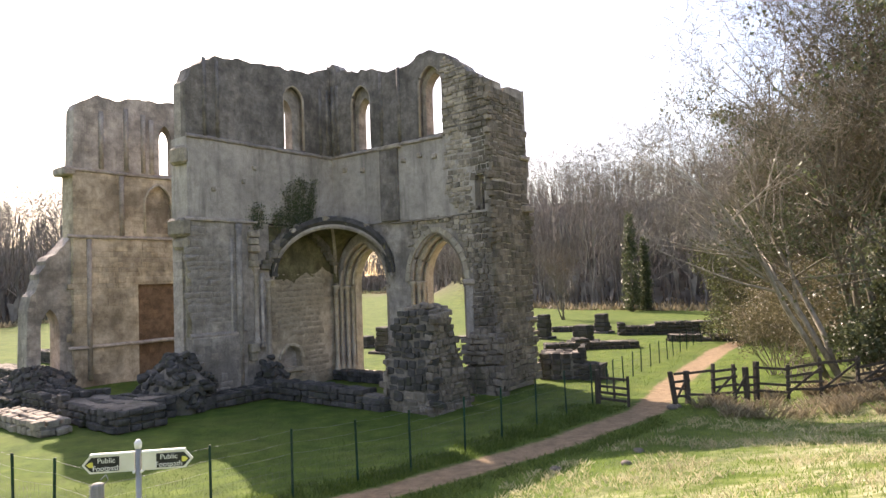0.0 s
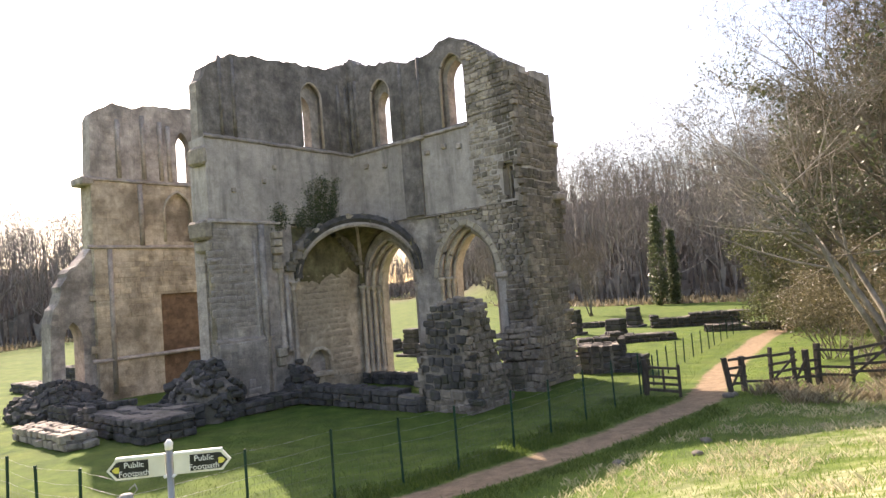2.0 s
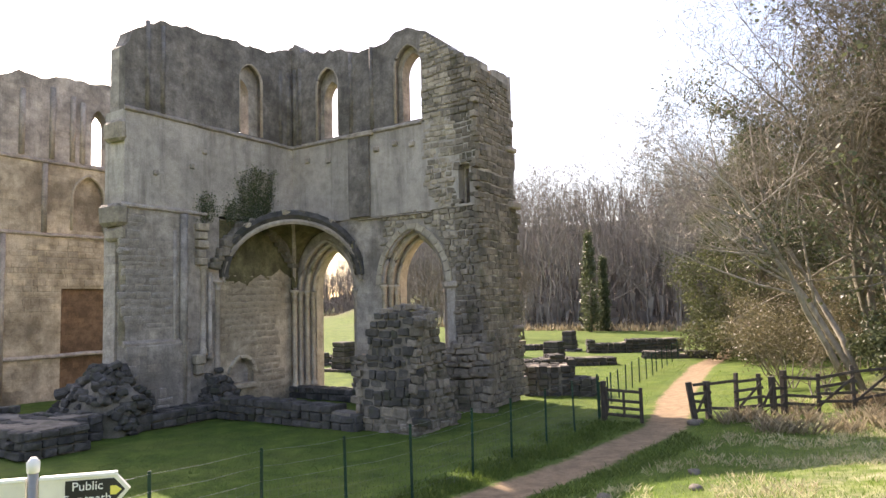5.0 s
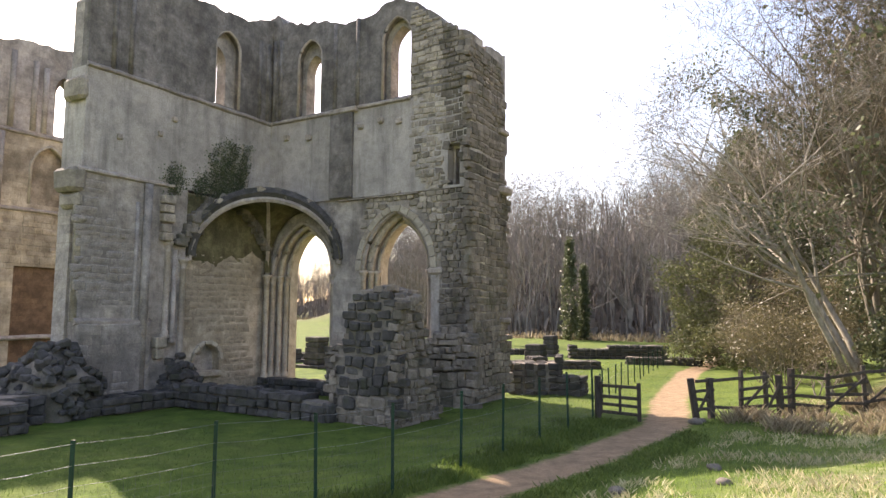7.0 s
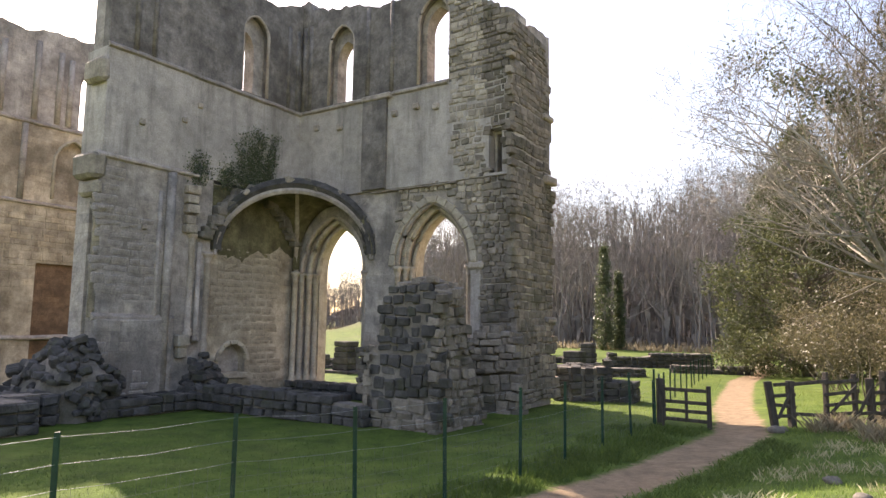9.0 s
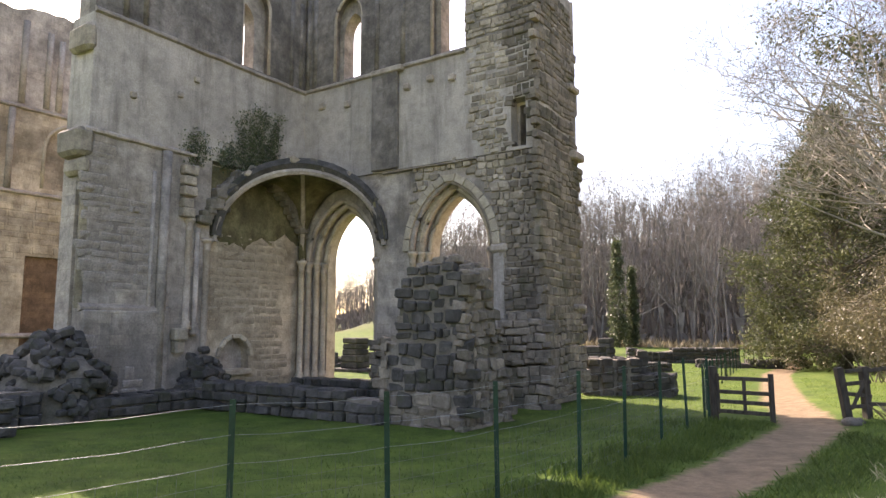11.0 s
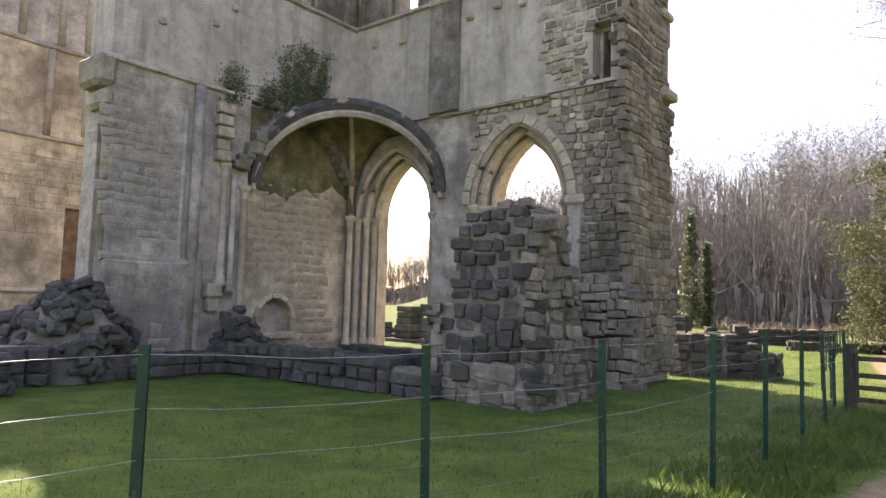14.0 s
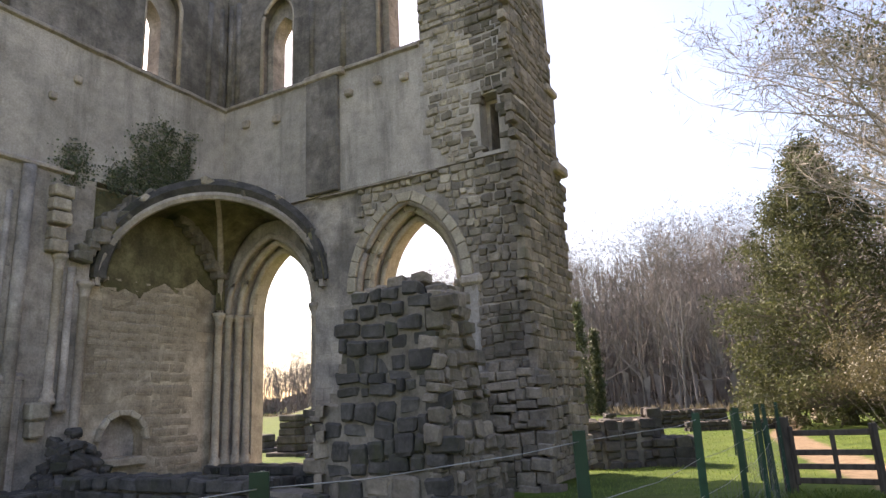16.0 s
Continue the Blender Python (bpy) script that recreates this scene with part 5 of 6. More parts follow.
def timber_fence(xs, y0, y1, name, label, seed):
    rng = random.Random(seed)
    bx, by = xs[0], y0
    bz = ground_z(bx, by)
    f = thing(name, Matrix.Translation((bx, by, bz)), label, "fence")
    k = len(xs)
    pp = []
    for i, x in enumerate(xs):
        y = y0 + (y1 - y0) * i / (k - 1)
        z = ground_z(x, y) - bz
        lean = rng.uniform(-0.06, 0.06) - (0.16 if i == 0 else 0)
        hgt = rng.uniform(1.15, 1.4)
        w = 0.16 if i in (0, 1, 4, 5) else 0.11
        beam("post", (x - bx, y - by, z - 0.3), (x - bx + lean, y - by + rng.uniform(-0.05, 0.05), z + hgt), w, w, M_WOOD, f)
        pp.append(Vector((x - bx, y - by, z)))
    for a, b in zip(pp, pp[1:]):
        for h in (0.3, 0.55, 0.82, 1.1):
            if rng.random() < 0.14:
                continue
            j = rng.uniform(-0.07, 0.07)
            beam("rail", a + Vector((-0.08, -0.07, h + j)), b + Vector((0.08, -0.07, h - j)), 0.035, 0.09, M_WOOD, f)
        if rng.random() < 0.4:
            beam("brace", a + Vector((0, -0.1, 0.25)), b + Vector((0, -0.1, 1.0)), 0.035, 0.08, M_WOOD, f)
    return f


timber_fence([6.05, 6.45, 7.3, 8.05, 8.45, 8.75, 9.8, 10.9, 12.1, 13.4, 14.8, 16.4], 24.6, 24.4, "rail_fence", "dark broken timber rail fence with leaning posts", 4)

# boulders by the path
for i, (x, y, s) in enumerate(((5.75, 24.0, 0.2), (5.98, 24.15, 0.14), (3.35, 17.3, 0.13), (2.75, 15.6, 0.12), (1.2, 15.9, 0.13))):
    rng = random.Random(300 + i)
    bm = bmesh.new()
    bmesh.ops.create_icosphere(bm, subdivisions=2, radius=s)
    for v in bm.verts:
        v.co *= 1 + 0.35 * noise.noise(v.co * (2.2 / s) * 0.5 + Vector((i, 0, 0)))
        v.co.z *= 0.62
    o = part("boulder", bm, M_CORE, smooth=True)
    o.matrix_world = pose(x, y, ground_z(x, y) + s * 0.25, 0, 0, i * 40)
    tagged(o, "grey half-buried boulder beside the earth footpath", "rock", "boulders by the path")


# pale limestone outcrop on the far side of the path
crop = thing("rock_outcrop", Matrix.Translation((18.6, 49.8, ground_z(18.6, 49.8))), "pale limestone outcrop at the edge of the path", "rock")
rng = random.Random(88)
for i in range(9):
    bm = bmesh.new()
    sc = rng.uniform(0.2, 0.5)
    bmesh.ops.create_icosphere(bm, subdivisions=2, radius=sc)
    for v in bm.verts:
        v.co *= 1 + 0.5 * noise.noise(v.co * 1.9 + Vector((i * 3, 0, 0)))
    o = part("rock", bm, M_ARCH, crop)
    o.matrix_basis = pose(rng.uniform(-0.9, 1.2), rng.uniform(-1.2, 1.2), rng.uniform(0, 0.7), rng.uniform(0, 90), 0, rng.uniform(0, 90))


# ---- trees ----
def grow(rng, p, d, length, r, level, wood, twigs, tips, droop=0.0, forks=4, wob=0.22, max_level=3):
    """One limb with its side branches: thick ones go to wood, thin ones to twigs; the tips are kept for leaves."""
    k = 6 if level == 0 else (4 if level < 3 else 2)
    pts, rad = [p.copy()], [r]
    q, dd = p.copy(), d.copy()
    for i in range(k):
        dd = (dd + Vector((rng.uniform(-wob, wob), rng.uniform(-wob, wob), rng.uniform(-wob * 0.5, wob * 0.5) + (0.07 if level else 0.03) - droop * level))).normalized()
        q = q + dd * (length / k)
        pts.append(q.copy())
        rad.append(max(0.004, r * (1 - 0.82 * (i + 1) / k)))
    tgt = wood if level < 2 else twigs
    tube(tgt[0], tgt[1], pts, rad, 7 if level == 0 else (5 if level == 1 else 3), level < 2)
    if level >= max_level:
        tips.append((pts[-1], dd))
        tips.append((pts[len(pts) // 2], dd))
        return
    n = forks if level else forks + 8
    for j in range(n):
        f = rng.uniform(0.25 if level else 0.22, 1.0)
        i0 = min(k - 1, int(f * k))
        base = pts[i0].lerp(pts[i0 + 1], f * k - i0)
        side = Vector((rng.uniform(-1, 1), rng.uniform(-1, 1), rng.uniform(-0.25, 0.75))).normalized()
        nd = (dd * 0.5 + side * 0.85).normalized()
        grow(rng, base, nd, length * rng.uniform(0.38, 0.62) * (1.15 - 0.4 * f), max(0.006, r * (1 - 0.75 * f) * 0.6), level + 1, wood, twigs, tips, droop, forks, wob * 1.15, max_level)


def leaf_quads(rng, centres, count, spread, size, flat=0.5):
    v, f = [], []
    for _ in range(count):
        c = rng.choice(centres)
        p = Vector(c) + Vector((rng.gauss(0, spread), rng.gauss(0, spread), rng.gauss(0, spread * 0.8)))
        n = Vector((rng.uniform(-1, 1), rng.uniform(-1, 1), rng.uniform(-0.3, 1))).normalized()
        a = n.orthogonal().normalized()
        a = Matrix.Rotation(rng.uniform(0, 6.28), 3, n) @ a
        b = n.cross(a)
        s = size * rng.uniform(0.6, 1.4)
        i = len(v)
        v += [p - a * s, p + b * s * flat, p + a * s, p - b * s * flat]
        f.append((i, i + 1, i + 2, i + 3))
    return v, f


def spray(rng, tips, count, spread, size, verts, faces):
    """Fine twigs at the branch ends, added to the crown."""
    v, f = leaf_quads(rng, tips, count, spread, size, 0.035)
    k = len(verts)
    verts += v
    faces += [tuple(i + k for i in q) for q in f]


def tree(x, y, h, lean, seed, label, bark, leaf_mat=None, leaves=0, leaf_size=0.08, spread=0.3, stems=1, forks=4, ivy=0, droop=0.0, crown_label="", max_level=3, twig_mat=None, fine=0, ivy_spread=0.35, ivy_size=0.085):
    rng = random.Random(seed)
    z = ground_z(x, y)
    t = thing("tree", Matrix.Translation((x, y, z - 0.05)), label, "tree")
    wood, twigs, tips = ([], []), ([], []), []
    for s in range(stems):
        d = Vector((lean[0] + rng.uniform(-0.28, 0.28) * (stems > 1), lean[1] + rng.uniform(-0.28, 0.28) * (stems > 1), 1)).normalized()
        grow(rng, Vector((rng.uniform(-0.3, 0.3) * (stems > 1), rng.uniform(-0.3, 0.3) * (stems > 1), 0)), d, h * rng.uniform(0.8, 1.0), h * 0.0105, 0, wood, twigs, tips, droop, forks, 0.2, max_level)
    mesh_ob("trunk", wood[0], wood[1], bark, t, True)
    if fine:
        spray(rng, [p for p, _ in tips], fine, 0.38, 0.24, twigs[0], twigs[1])
    crown = mesh_ob("crown", twigs[0], twigs[1], twig_mat or bark, t)
    if crown_label:
        crown["label"] = crown_label
    if leaf_mat and leaves:
        v, f = leaf_quads(rng, [p for p, _ in tips if p.z < h * 0.78] or [p for p, _ in tips], leaves, spread, leaf_size)
        mesh_ob("foliage", v, f, leaf_mat, t)
    if ivy:
        cs = [Vector(q) for q in wood[0][:: max(1, len(wood[0]) // 160)]]
        v, f = leaf_quads(rng, cs, ivy, ivy_spread, ivy_size, 0.8)
        mesh_ob("ivy", v, f, M_IVY, t)
    return t


def ivy_column(x, y, h, r, seed):
    """A dead-straight trunk wrapped in ivy, narrow at the head."""
    rng = random.Random(seed)
    t = thing("tree", Matrix.Translation((x, y, ground_z(x, y) - 0.05)), "slender ivy-covered tree on the far lawn", "tree")
    tube_part("trunk", [(0, 0, 0), (0.05, 0, h * 0.5), (0.1, 0.05, h * 0.97)], [0.16, 0.11, 0.02], M_BARK, t, 7)
    cs = []
    for _ in range(260):
        f = rng.random()
        a, rr = rng.uniform(0, 6.28), r * (0.35 + 0.65 * math.sin(math.pi * min(1, 0.25 + 0.75 * f))) * rng.random() ** 0.6 * (1.1 - 0.6 * f)
        cs.append((rr * math.cos(a), rr * math.sin(a), 0.3 + f * (h - 0.5)))
    v, f = leaf_quads(rng, cs, 7000, 0.2, 0.1, 0.8)
    mesh_ob("ivy", v, f, M_IVY, t)
    return t


def yew(x, y, h, r, seed):
    """A dense evergreen: upright sides to mid height, then a ragged cone, with foliage down to the grass."""
    rng = random.Random(seed)
    t = thing("tree", Matrix.Translation((x, y, ground_z(x, y) - 0.05)), "broad dark evergreen yew beside the footpath", "tree")
    tube_part("trunk", [(0, 0, 0), (0.1, 0.05, h * 0.3), (-0.1, 0.1, h * 0.65), (0.05, 0, h * 0.96)], [0.42, 0.34, 0.18, 0.02], M_BARK, t, 9)
    bv, bf, cs = [], [], []
    for k in range(420):
        f = rng.random() ** 1.15
        a = rng.uniform(0, 6.28)
        lump = 0.82 + 0.34 * noise.noise((math.cos(a) * 1.6, math.sin(a) * 1.6, f * 7))
        reach = r * lump * (0.9 + 0.2 * f if f < 0.45 else max(0.05, 1.0 - ((f - 0.45) / 0.55) ** 1.1))
        z1 = 0.5 + f * (h - 0.7)
        z0 = max(0.4, z1 - reach * rng.uniform(0.1, 0.5))
        d = Vector((math.cos(a), math.sin(a), 0))
        p0, p1 = Vector((0, 0, z0)), d * reach * rng.uniform(0.85, 1.1) + Vector((0, 0, z1))
        mid = p0.lerp(p1, 0.5) + Vector((0, 0, 0.25 * reach * 0.4))
        tube(bv, bf, [p0, mid, p1], [0.05, 0.03, 0.008], 3, False)
        for g in range(6):
            cs.append(p0.lerp(p1, 1 - 0.55 * rng.random() ** 1.6) + Vector((rng.gauss(0, 0.25), rng.gauss(0, 0.25), rng.gauss(0, 0.3))))
    mesh_ob("branchwork", bv, bf, M_BARK, t)
    v, f = leaf_quads(rng, cs, 70000, 0.26, 0.1, 0.4)
    mesh_ob("foliage", v, f, M_YEW, t)
    return t


tree(12.4, 26.8, 12.0, (-0.24, -0.02), 1, "bare leaning tree with pale branches beside the fence", M_PALEBARK, stems=3, forks=4, twig_mat=M_PALEBARK, max_level=4, fine=5000)
tree(15.2, 26.4, 13.5, (-0.12, 0.0), 2, "bare pale-barked tree with ivy on its stems", M_PALEBARK, stems=2, forks=4, ivy=2500, twig_mat=M_TWIG, max_level=4, fine=4500)
tree(19.2, 30.6, 13.0, (0.02, 0.0), 3, "dense twiggy tree with olive buds", M_BARK, M_BUD, 24000, 0.03, 0.25, stems=4, forks=4, twig_mat=M_TWIG, max_level=4, fine=11000)
tree(18.4, 32.8, 17.0, (0.03, 0.0), 4, "tall ivy-clad tree with dark glossy leaves", M_BARK, M_IVY, 24000, 0.07, 0.34, stems=3, forks=4, ivy=7000, twig_mat=M_TWIG, max_level=4, fine=10000)
tree(22.6, 38.5, 14.0, (0.03, 0.0), 5, "dense twiggy tree with olive buds", M_BARK, M_BUD, 24000, 0.036, 0.25, stems=4, forks=4, twig_mat=M_TWIG, max_level=4, fine=11000)
yew(18.7, 46.8, 15.0, 6.1, 6)
tree(19.8, 28.0, 17.0, (-0.05, 0.0), 7, "tall ivy-clad tree with dark glossy leaves", M_BARK, M_IVY, 20000, 0.07, 0.34, stems=3, forks=4, ivy=4000, twig_mat=M_TWIG, max_level=4, fine=8000)
tree(25.0, 35.0, 16.0, (0.0, 0.0), 8, "tall bare brown tree with dense twigs", M_BARK, stems=3, forks=6, twig_mat=M_TWIG, fine=10000)
tree(19.0, 24.0, 11.0, (-0.2, 0.0), 9, "bare pale-barked tree with ivy on its stems", M_PALEBARK, stems=2, forks=5, ivy=2500, twig_mat=M_PALEBARK, fine=5000)
tree(30.0, 50.0, 15.0, (0.0, 0.0), 10, "tall bare brown tree with dense twigs", M_BARK, stems=3, forks=6, twig_mat=M_TWIG, fine=11000)
tree(27.0, 42.0, 15.0, (0.0, 0.0), 15, "tall bare brown tree with dense twigs", M_BARK, stems=3, forks=6, twig_mat=M_TWIG, fine=10000)
ivy_column(15.7, 86.0, 12.5, 1.3, 21)
ivy_column(17.6, 87.0, 9.5, 0.6, 22)
tree(6.2, 76.0, 7.5, (0.0, 0.0), 13, "bare many-stemmed tree on the far lawn", M_BARK, stems=5, forks=4, twig_mat=M_TWIG, fine=2500)
tree(-3.5, 80.0, 8.0, (0.0, 0.0), 14, "bare many-stemmed tree on the far lawn", M_BARK, stems=4, forks=4, twig_mat=M_TWIG, fine=2500)


tree(14.8, 28.2, 14.5, (-0.05, 0.0), 16, "tall bare brown tree with dense twigs", M_BARK, stems=3, forks=4, twig_mat=M_TWIG, max_level=4, fine=12000)
tree(17.6, 26.0, 14.0, (-0.04, 0.0), 17, "tall bare brown tree with dense twigs", M_BARK, stems=3, forks=4, ivy=3000, twig_mat=M_TWIG, max_level=4, fine=10000)


def bush(x, y, w, h, seed, label, mat, leaves, size):
    rng = random.Random(seed)
    b = thing("bush", Matrix.Translation((x, y, ground_z(x, y))), label, "bush")
    wood, twigs, tips = ([], []), ([], []), []
    for _ in range(9):
        d = Vector((rng.uniform(-1, 1) * w / h, rng.uniform(-1, 1) * w / h, 1)).normalized()
        grow(rng, Vector((rng.uniform(-0.2, 0.2) * w, rng.uniform(-0.2, 0.2) * w, 0)), d, h * rng.uniform(0.7, 1.1), 0.03, 1, wood, twigs, tips, 0.02, 4, 0.3, 3)
    mesh_ob("branchwork", wood[0], wood[1], M_BARK, b)
    mesh_ob("brushwood", twigs[0], twigs[1], M_TWIG, b)
    if leaves:
        v, f = leaf_quads(rng, [p for p, _ in tips], leaves, 0.22, size, 0.7)
        mesh_ob("foliage", v, f, mat, b)
    return b


for i, (x, y, w, h, lv, mt) in enumerate(((11.2, 26.8, 1.6, 1.5, 0, M_IVY), (13.4, 25.6, 1.8, 2.2, 6000, M_IVY), (15.5, 24.6, 2.0, 2.6, 7000, M_IVY), (11.8, 30.5, 1.8, 2.6, 2000, M_BUD), (13.8, 35.5, 2.2, 3.2, 2500, M_BUD), (16.4, 40.5, 2.4, 3.6, 4500, M_BUD), (18.2, 36.0, 2.6, 4.4, 4500, M_BUD), (15.6, 33.2, 2.2, 3.4, 3500, M_BUD), (18.0, 22.5, 2.0, 2.4, 5000, M_IVY), (16.6, 27.5, 2.4, 3.6, 8000, M_IVY), (13.0, 23.2, 1.2, 1.0, 0, M_BUD), (19.5, 34.0, 3.0, 5.0, 9000, M_IVY))):
    bush(x, y, w, h, 500 + i, "dark ivy-leaved bush below the trees" if mt is M_IVY and lv else ("bare brown bramble bush below the trees" if not lv else "twiggy olive-leaved bush below the trees"), mt, lv * (2 if mt is M_BUD else 1), 0.04 if mt is M_BUD else 0.065)


# ivy creeping over the inner corner of the ruin
def wall_ivy():
    rng = random.Random(31)
    t = thing("wall_ivy", RUIN, "dark green ivy creeping over the grey abbey wall", "ivy")
    v, f = [], []
    stems_v, stems_f = [], []
    for s in range(22):
        a, z = rng.uniform(-3.2, -1.6) if s < 13 else rng.uniform(-5.2, -3.6), 7.95
        top = rng.uniform(9.4, 10.7) if s < 13 else rng.uniform(8.4, 9.0)
        pts = []
        while z < top:
            pts.append((0.03, min(a, -0.05), z))
            for _ in range(int(rng.uniform(14, 46) * (1.1 - 0.6 * (z - 7.9) / (top - 7.9)))):
                p = Vector((0.03 + abs(rng.gauss(0, 0.035)), min(-0.02, a + rng.gauss(0, 0.17)), z + rng.gauss(0, 0.17)))
                n = Vector((1, rng.uniform(-0.5, 0.5), rng.uniform(-0.2, 0.7))).normalized()
                e = Matrix.Rotation(rng.uniform(0, 6.28), 3, n) @ n.orthogonal().normalized()
                b = n.cross(e)
                q = 0.034 * rng.uniform(0.6, 1.4)
                i = len(v)
                v.extend([p - e * q, p + b * q * 0.8, p + e * q, p - b * q * 0.8])
                f.append((i, i + 1, i + 2, i + 3))
            a += rng.uniform(-0.14, 0.2)
            z += rng.uniform(0.1, 0.3)
        if len(pts) > 1:
            tube(stems_v, stems_f, pts, [0.014] * len(pts), 4)
    mesh_ob("creeper", stems_v, stems_f, M_BARK, t)
    mesh_ob("foliage", v, f, M_IVY, t)


wall_ivy()


# ---- far woods, all round the valley ----
def far_woods():
    rng = random.Random(17)
    kinds = []
    for k in range(7):
        wood, twigs, tips = ([], []), ([], []), []
        h = 17.0
        grow(rng, Vector((0, 0, 0)), Vector((rng.uniform(-0.05, 0.05), rng.uniform(-0.05, 0.05), 1)).normalized(), h, 0.17, 0, wood, twigs, tips, 0.0, 3, 0.12, 2)
        spray(rng, [p for p, _ in tips], 430, 1.1, 0.75, twigs[0], twigs[1])
        vs = np.array([tuple(p) for p in wood[0] + twigs[0]])
        fs = wood[1] + [tuple(i + len(wood[0]) for i in q) for q in twigs[1]]
        vs /= h
        kinds.append((vs, fs))
    V, F, n = [], [], 0
    LIM = WOOD_EDGE
    for i in range(680):
        az = rng.uniform(-62, 62)
        row = rng.random()
        dist = lerp_table(LIM, az) + row * 60
        x, y = dist * math.sin(radians(az)), dist * math.cos(radians(az))
        vs, fs = rng.choice(kinds)
        h = rng.uniform(14.3, 19.2) * (0.95 if row < 0.2 else 0.92)
        c, s = math.cos(i * 2.4), math.sin(i * 2.4)
        m = np.array([[c * 0.85, -s * 0.85, 0], [s * 0.85, c * 0.85, 0], [0, 0, 1]]) * h
        q = vs @ m.T
        q[:, :2] = q[:, :2] * 1.0
        q += np.array([x, y, ground_z(x, y) - 0.2])
        V.append(q)
        F += [tuple(j + n for j in g) for g in fs]
        n += len(q)
    me = bpy.data.meshes.new("far_woods")
    me.from_pydata(np.concatenate(V).tolist(), [], F)
    me.materials.append(M_HAZED_FARWOOD)
    tagged(new("far_woods", me), "bare grey-brown winter woods on the valley side", "woods", kind="stuff")
    rng2 = random.Random(19)
    v, f = [], []
    for i in range(15000):
        az = rng2.uniform(-62, 62)
        dist = lerp_table(LIM, az) + 4 + rng2.random() * 60
        x, y = dist * math.sin(radians(az)), dist * math.cos(radians(az))
        z = ground_z(x, y)
        h, a, w = rng2.uniform(1.2, 5.0), rng2.uniform(0, 6.28), rng2.uniform(0.1, 0.45)
        b = len(v)
        v += [(x - w * 0.3 * math.cos(a), y - w * 0.3 * math.sin(a), z), (x + w * 0.3 * math.cos(a), y + w * 0.3 * math.sin(a), z), (x + w * math.cos(a) + rng2.uniform(-0.6, 0.6), y + w * math.sin(a), z + h * rng2.uniform(0.6, 1)), (x - w * math.cos(a) + rng2.uniform(-0.6, 0.6), y - w * math.sin(a), z + h)]
        f.append((b, b + 1, b + 2, b + 3))
    tagged(mesh_ob("far_undergrowth", v, f, M_HAZED_FARWOOD), "grey-brown undergrowth below the winter woods", "scrub", kind="stuff")
    rng2 = random.Random(23)
    v, f = [], []
    for i in range(17000):
        az = rng2.uniform(-62, 62)
        dist = lerp_table(LIM, az) + 6 + rng2.random() * 56
        x, y = dist * math.sin(radians(az)), dist * math.cos(radians(az))
        top = 14.0 + 2.6 * noise.noise((x * 0.13, y * 0.13, 2)) + 1.5 * noise.noise((x * 0.5, y * 0.5, 5))
        z0 = rng2.random() * (top - 3.0)
        z1 = min(top, z0 + rng2.uniform(2.5, 6.0))
        zg, a, w = ground_z(x, y), rng2.uniform(0, 6.28), rng2.uniform(0.05, 0.2)
        sx, sy = rng2.gauss(0, 0.5), rng2.gauss(0, 0.5)
        b = len(v)
        v += [(x - w * math.cos(a), y - w * math.sin(a), zg + z0), (x + w * math.cos(a), y + w * math.sin(a), zg + z0), (x + sx + w * 0.6 * math.cos(a), y + sy + w * 0.6 * math.sin(a), zg + z1 - 0.5), (x + sx * 1.2, y + sy * 1.2, zg + z1)]
        f.append((b, b + 1, b + 2, b + 3))
    tagged(mesh_ob("far_brushwood", v, f, M_HAZED_FARWOOD), "dense bare twigs and saplings of the winter woods", "woods", kind="stuff")
    rng2 = random.Random(18)
    v, f = [], []
    for i in range(9000):
        az = rng2.uniform(-62, 62)
        dist = lerp_table(LIM, az) - 6 + rng2.random() ** 2 * 40
        x, y = dist * math.sin(radians(az)), dist * math.cos(radians(az))
        z = ground_z(x, y)
        h, a, w = rng2.uniform(0.3, 1.1), rng2.uniform(0, 6.28), rng2.uniform(0.08, 0.3)
        b = len(v)
        v += [(x - w * math.cos(a), y - w * math.sin(a), z), (x + w * math.cos(a), y + w * math.sin(a), z), (x + rng2.uniform(-0.4, 0.4), y + rng2.uniform(-0.4, 0.4), z + h)]
        f.append((b, b + 1, b + 2))
    tagged(mesh_ob("far_scrub", v, f, M_WEED), "pale dead scrub at the edge of the woods", "scrub", kind="stuff")


far_woods()


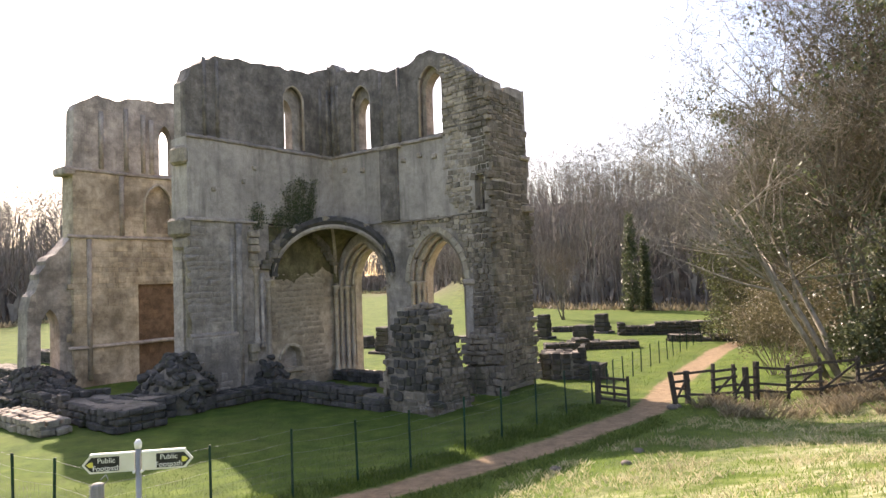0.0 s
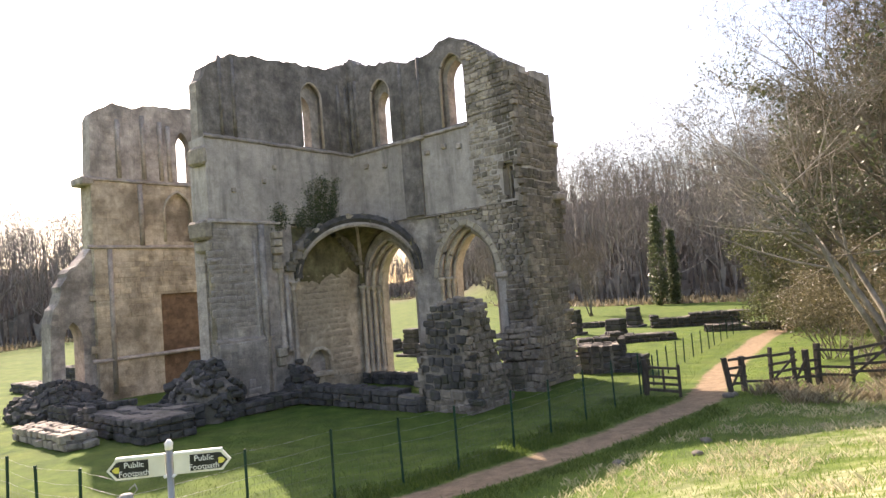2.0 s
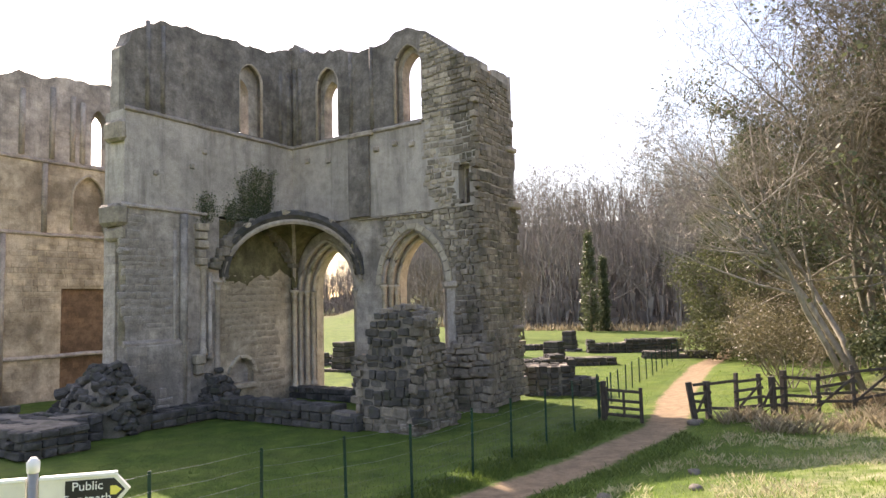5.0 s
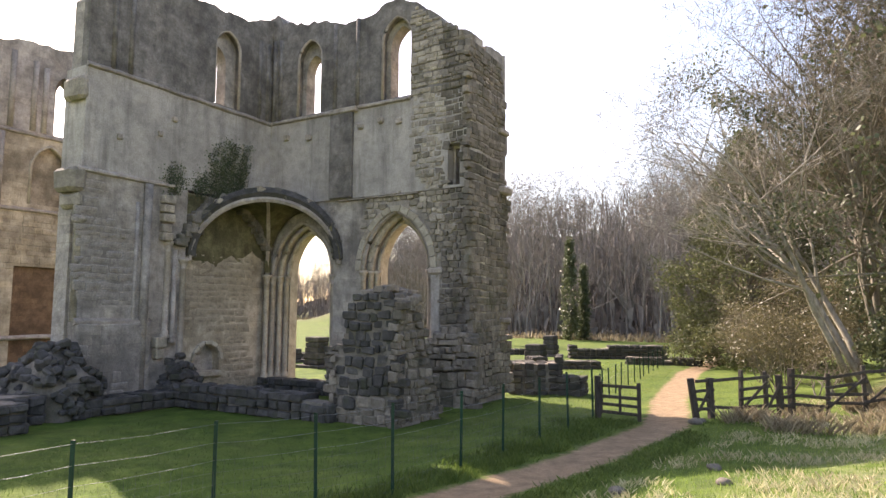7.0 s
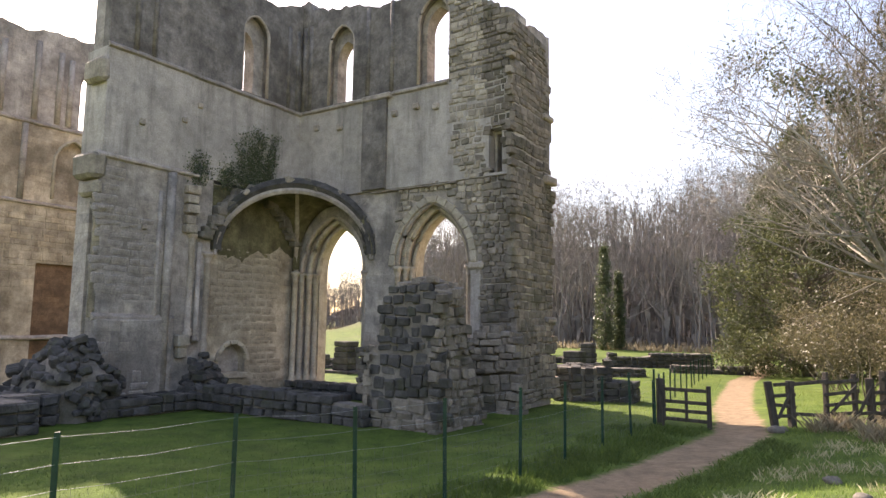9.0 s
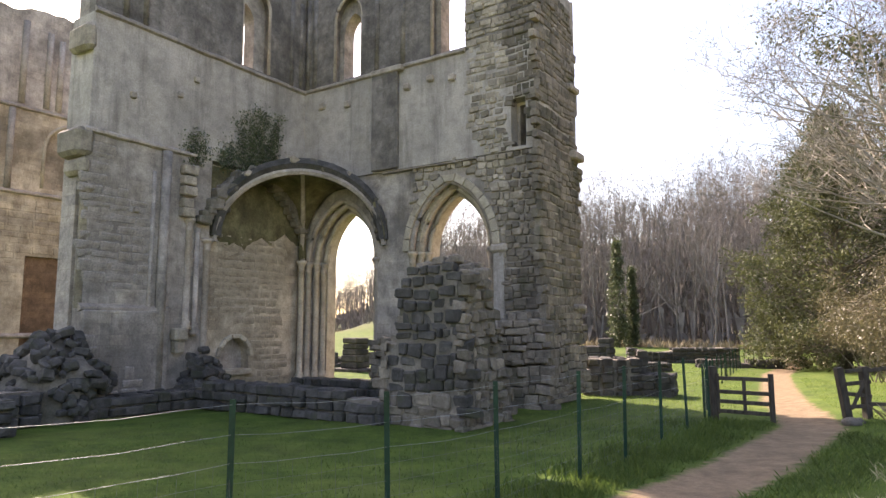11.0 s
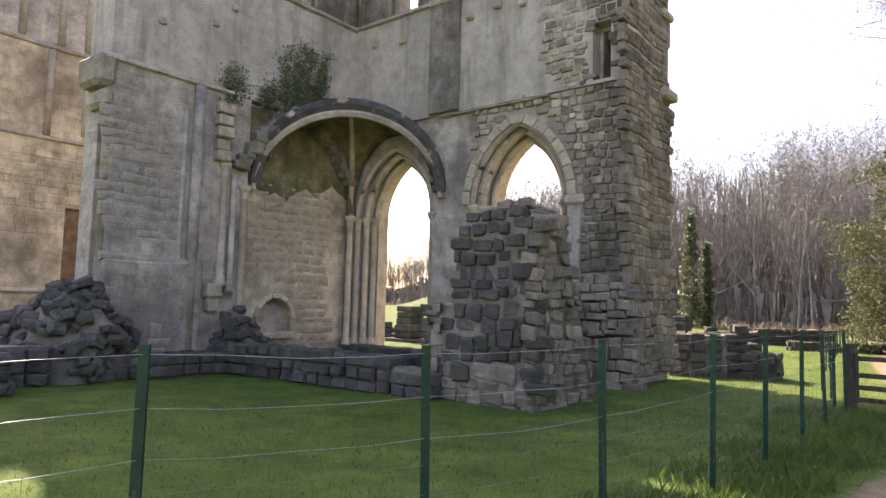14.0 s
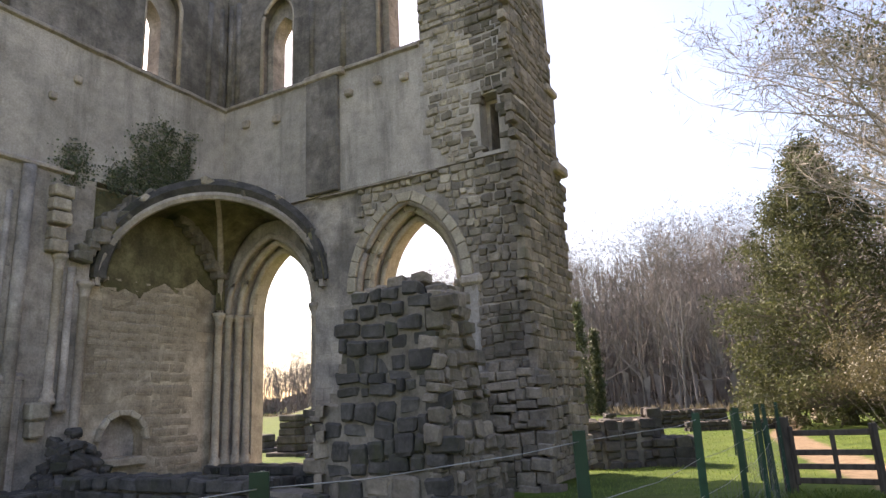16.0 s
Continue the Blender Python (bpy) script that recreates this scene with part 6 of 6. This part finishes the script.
# ---- grass ----
def grass(name, count, area, mat, h0, h1, seed, keep, label, clump=1, lean=0.5):
    rng = random.Random(seed)
    v, f = [], []
    x0, x1, y0, y1 = area
    made = 0
    while made < count:
        x, y = rng.uniform(x0, x1), rng.uniform(y0, y1)
        if not keep(x, y, rng):
            made += 0.05
            continue
        for _ in range(clump):
            px, py = (x, y) if clump == 1 else (x + rng.gauss(0, 0.07), y + rng.gauss(0, 0.07))
            z = ground_z(px, py) - 0.01 if clump == 1 or _ == 0 else z
            h, a = rng.uniform(h0, h1), rng.uniform(0, 6.28)
            w = rng.uniform(0.003, 0.008) * (1 + h)
            dx, dy = math.cos(a) * w, math.sin(a) * w
            lx, ly = rng.uniform(-lean, lean) * h, rng.uniform(-lean, lean) * h
            i = len(v)
            v += [(px - dx, py - dy, z), (px + dx, py + dy, z), (px + lx * 0.4 + dx * 0.7, py + ly * 0.4 + dy * 0.7, z + h * 0.6), (px + lx, py + ly, z + h)]
            f += [(i, i + 1, i + 2), (i, i + 2, i + 3)]
            made += 1
    ob = mesh_ob(name, v, f, mat)
    tagged(ob, label, "grass", kind="stuff")


bank_d = bank_dist


def not_ruin(x, y):
    p = RUIN_INV @ Vector((x, y, 0))
    return not (-1.5 < p.x < 10.6 and -5.5 < p.y < 3)


grass("lawn_grass", 34000, (-11, 9, 9, 26), M_SHADED_LAWN, 0.02, 0.07, 61, lambda x, y, r: bank_d(x, y) < 1.2 and track_dist(x, y) > 0.95 and not_ruin(x, y), "short green lawn grass blades")
grass("bank_grass", 60000, (-6, 16, 3, 25), M_LIT_GRASS, 0.03, 0.1, 62, lambda x, y, r: bank_d(x, y) > 0.6 and track_dist(x, y) > 0.9 and r.random() < 0.9, "rough green bank grass blades")
grass("dead_grass", 32000, (-4, 18, 3, 27), M_STRAW, 0.04, 0.15, 63, lambda x, y, r: bank_d(x, y) > 2.0 and noise.noise((x * 0.5, y * 0.5, 3)) > 0.0, "dry straw-coloured dead grass tufts", clump=6, lean=0.9)
grass("fence_grass", 9000, (-8, 4, 12, 26), M_SHADED_LAWN, 0.06, 0.2, 64, lambda x, y, r: min(math.hypot(x - a - (c - a) * 0.5, y - b - (d - b) * 0.5) for (a, b), (c, d) in zip(POSTS, POSTS[1:])) < 0.9 and track_dist(x, y) > 0.8, "longer tufts of grass along the fence", clump=8)
grass("dry_weeds", 7000, (6, 18, 18, 25.5), M_WEED, 0.1, 0.45, 65, lambda x, y, r: bank_d(x, y) > 1.2 and noise.noise((x * 0.9, y * 0.9, 9)) > 0.05 and y > 19 + 0.25 * (18 - x) , "dry brown weeds and bramble along the timber fence", clump=10, lean=0.9)
grass("verge_grass", 12000, (-4, 5, 14, 25), M_SHADED_LAWN, 0.04, 0.13, 66, lambda x, y, r: 0.75 < track_dist(x, y) < 1.7, "lush grass verge beside the earth footpath", clump=6, lean=0.8)
grass("far_lawn_grass", 46000, (-6, 13, 27, 52), M_LIT_GRASS, 0.03, 0.09, 67, lambda x, y, r: bank_d(x, y) < 1.2 and track_dist(x, y) > 0.95 and not_ruin(x, y), "sunlit green lawn grass blades among the ruins")
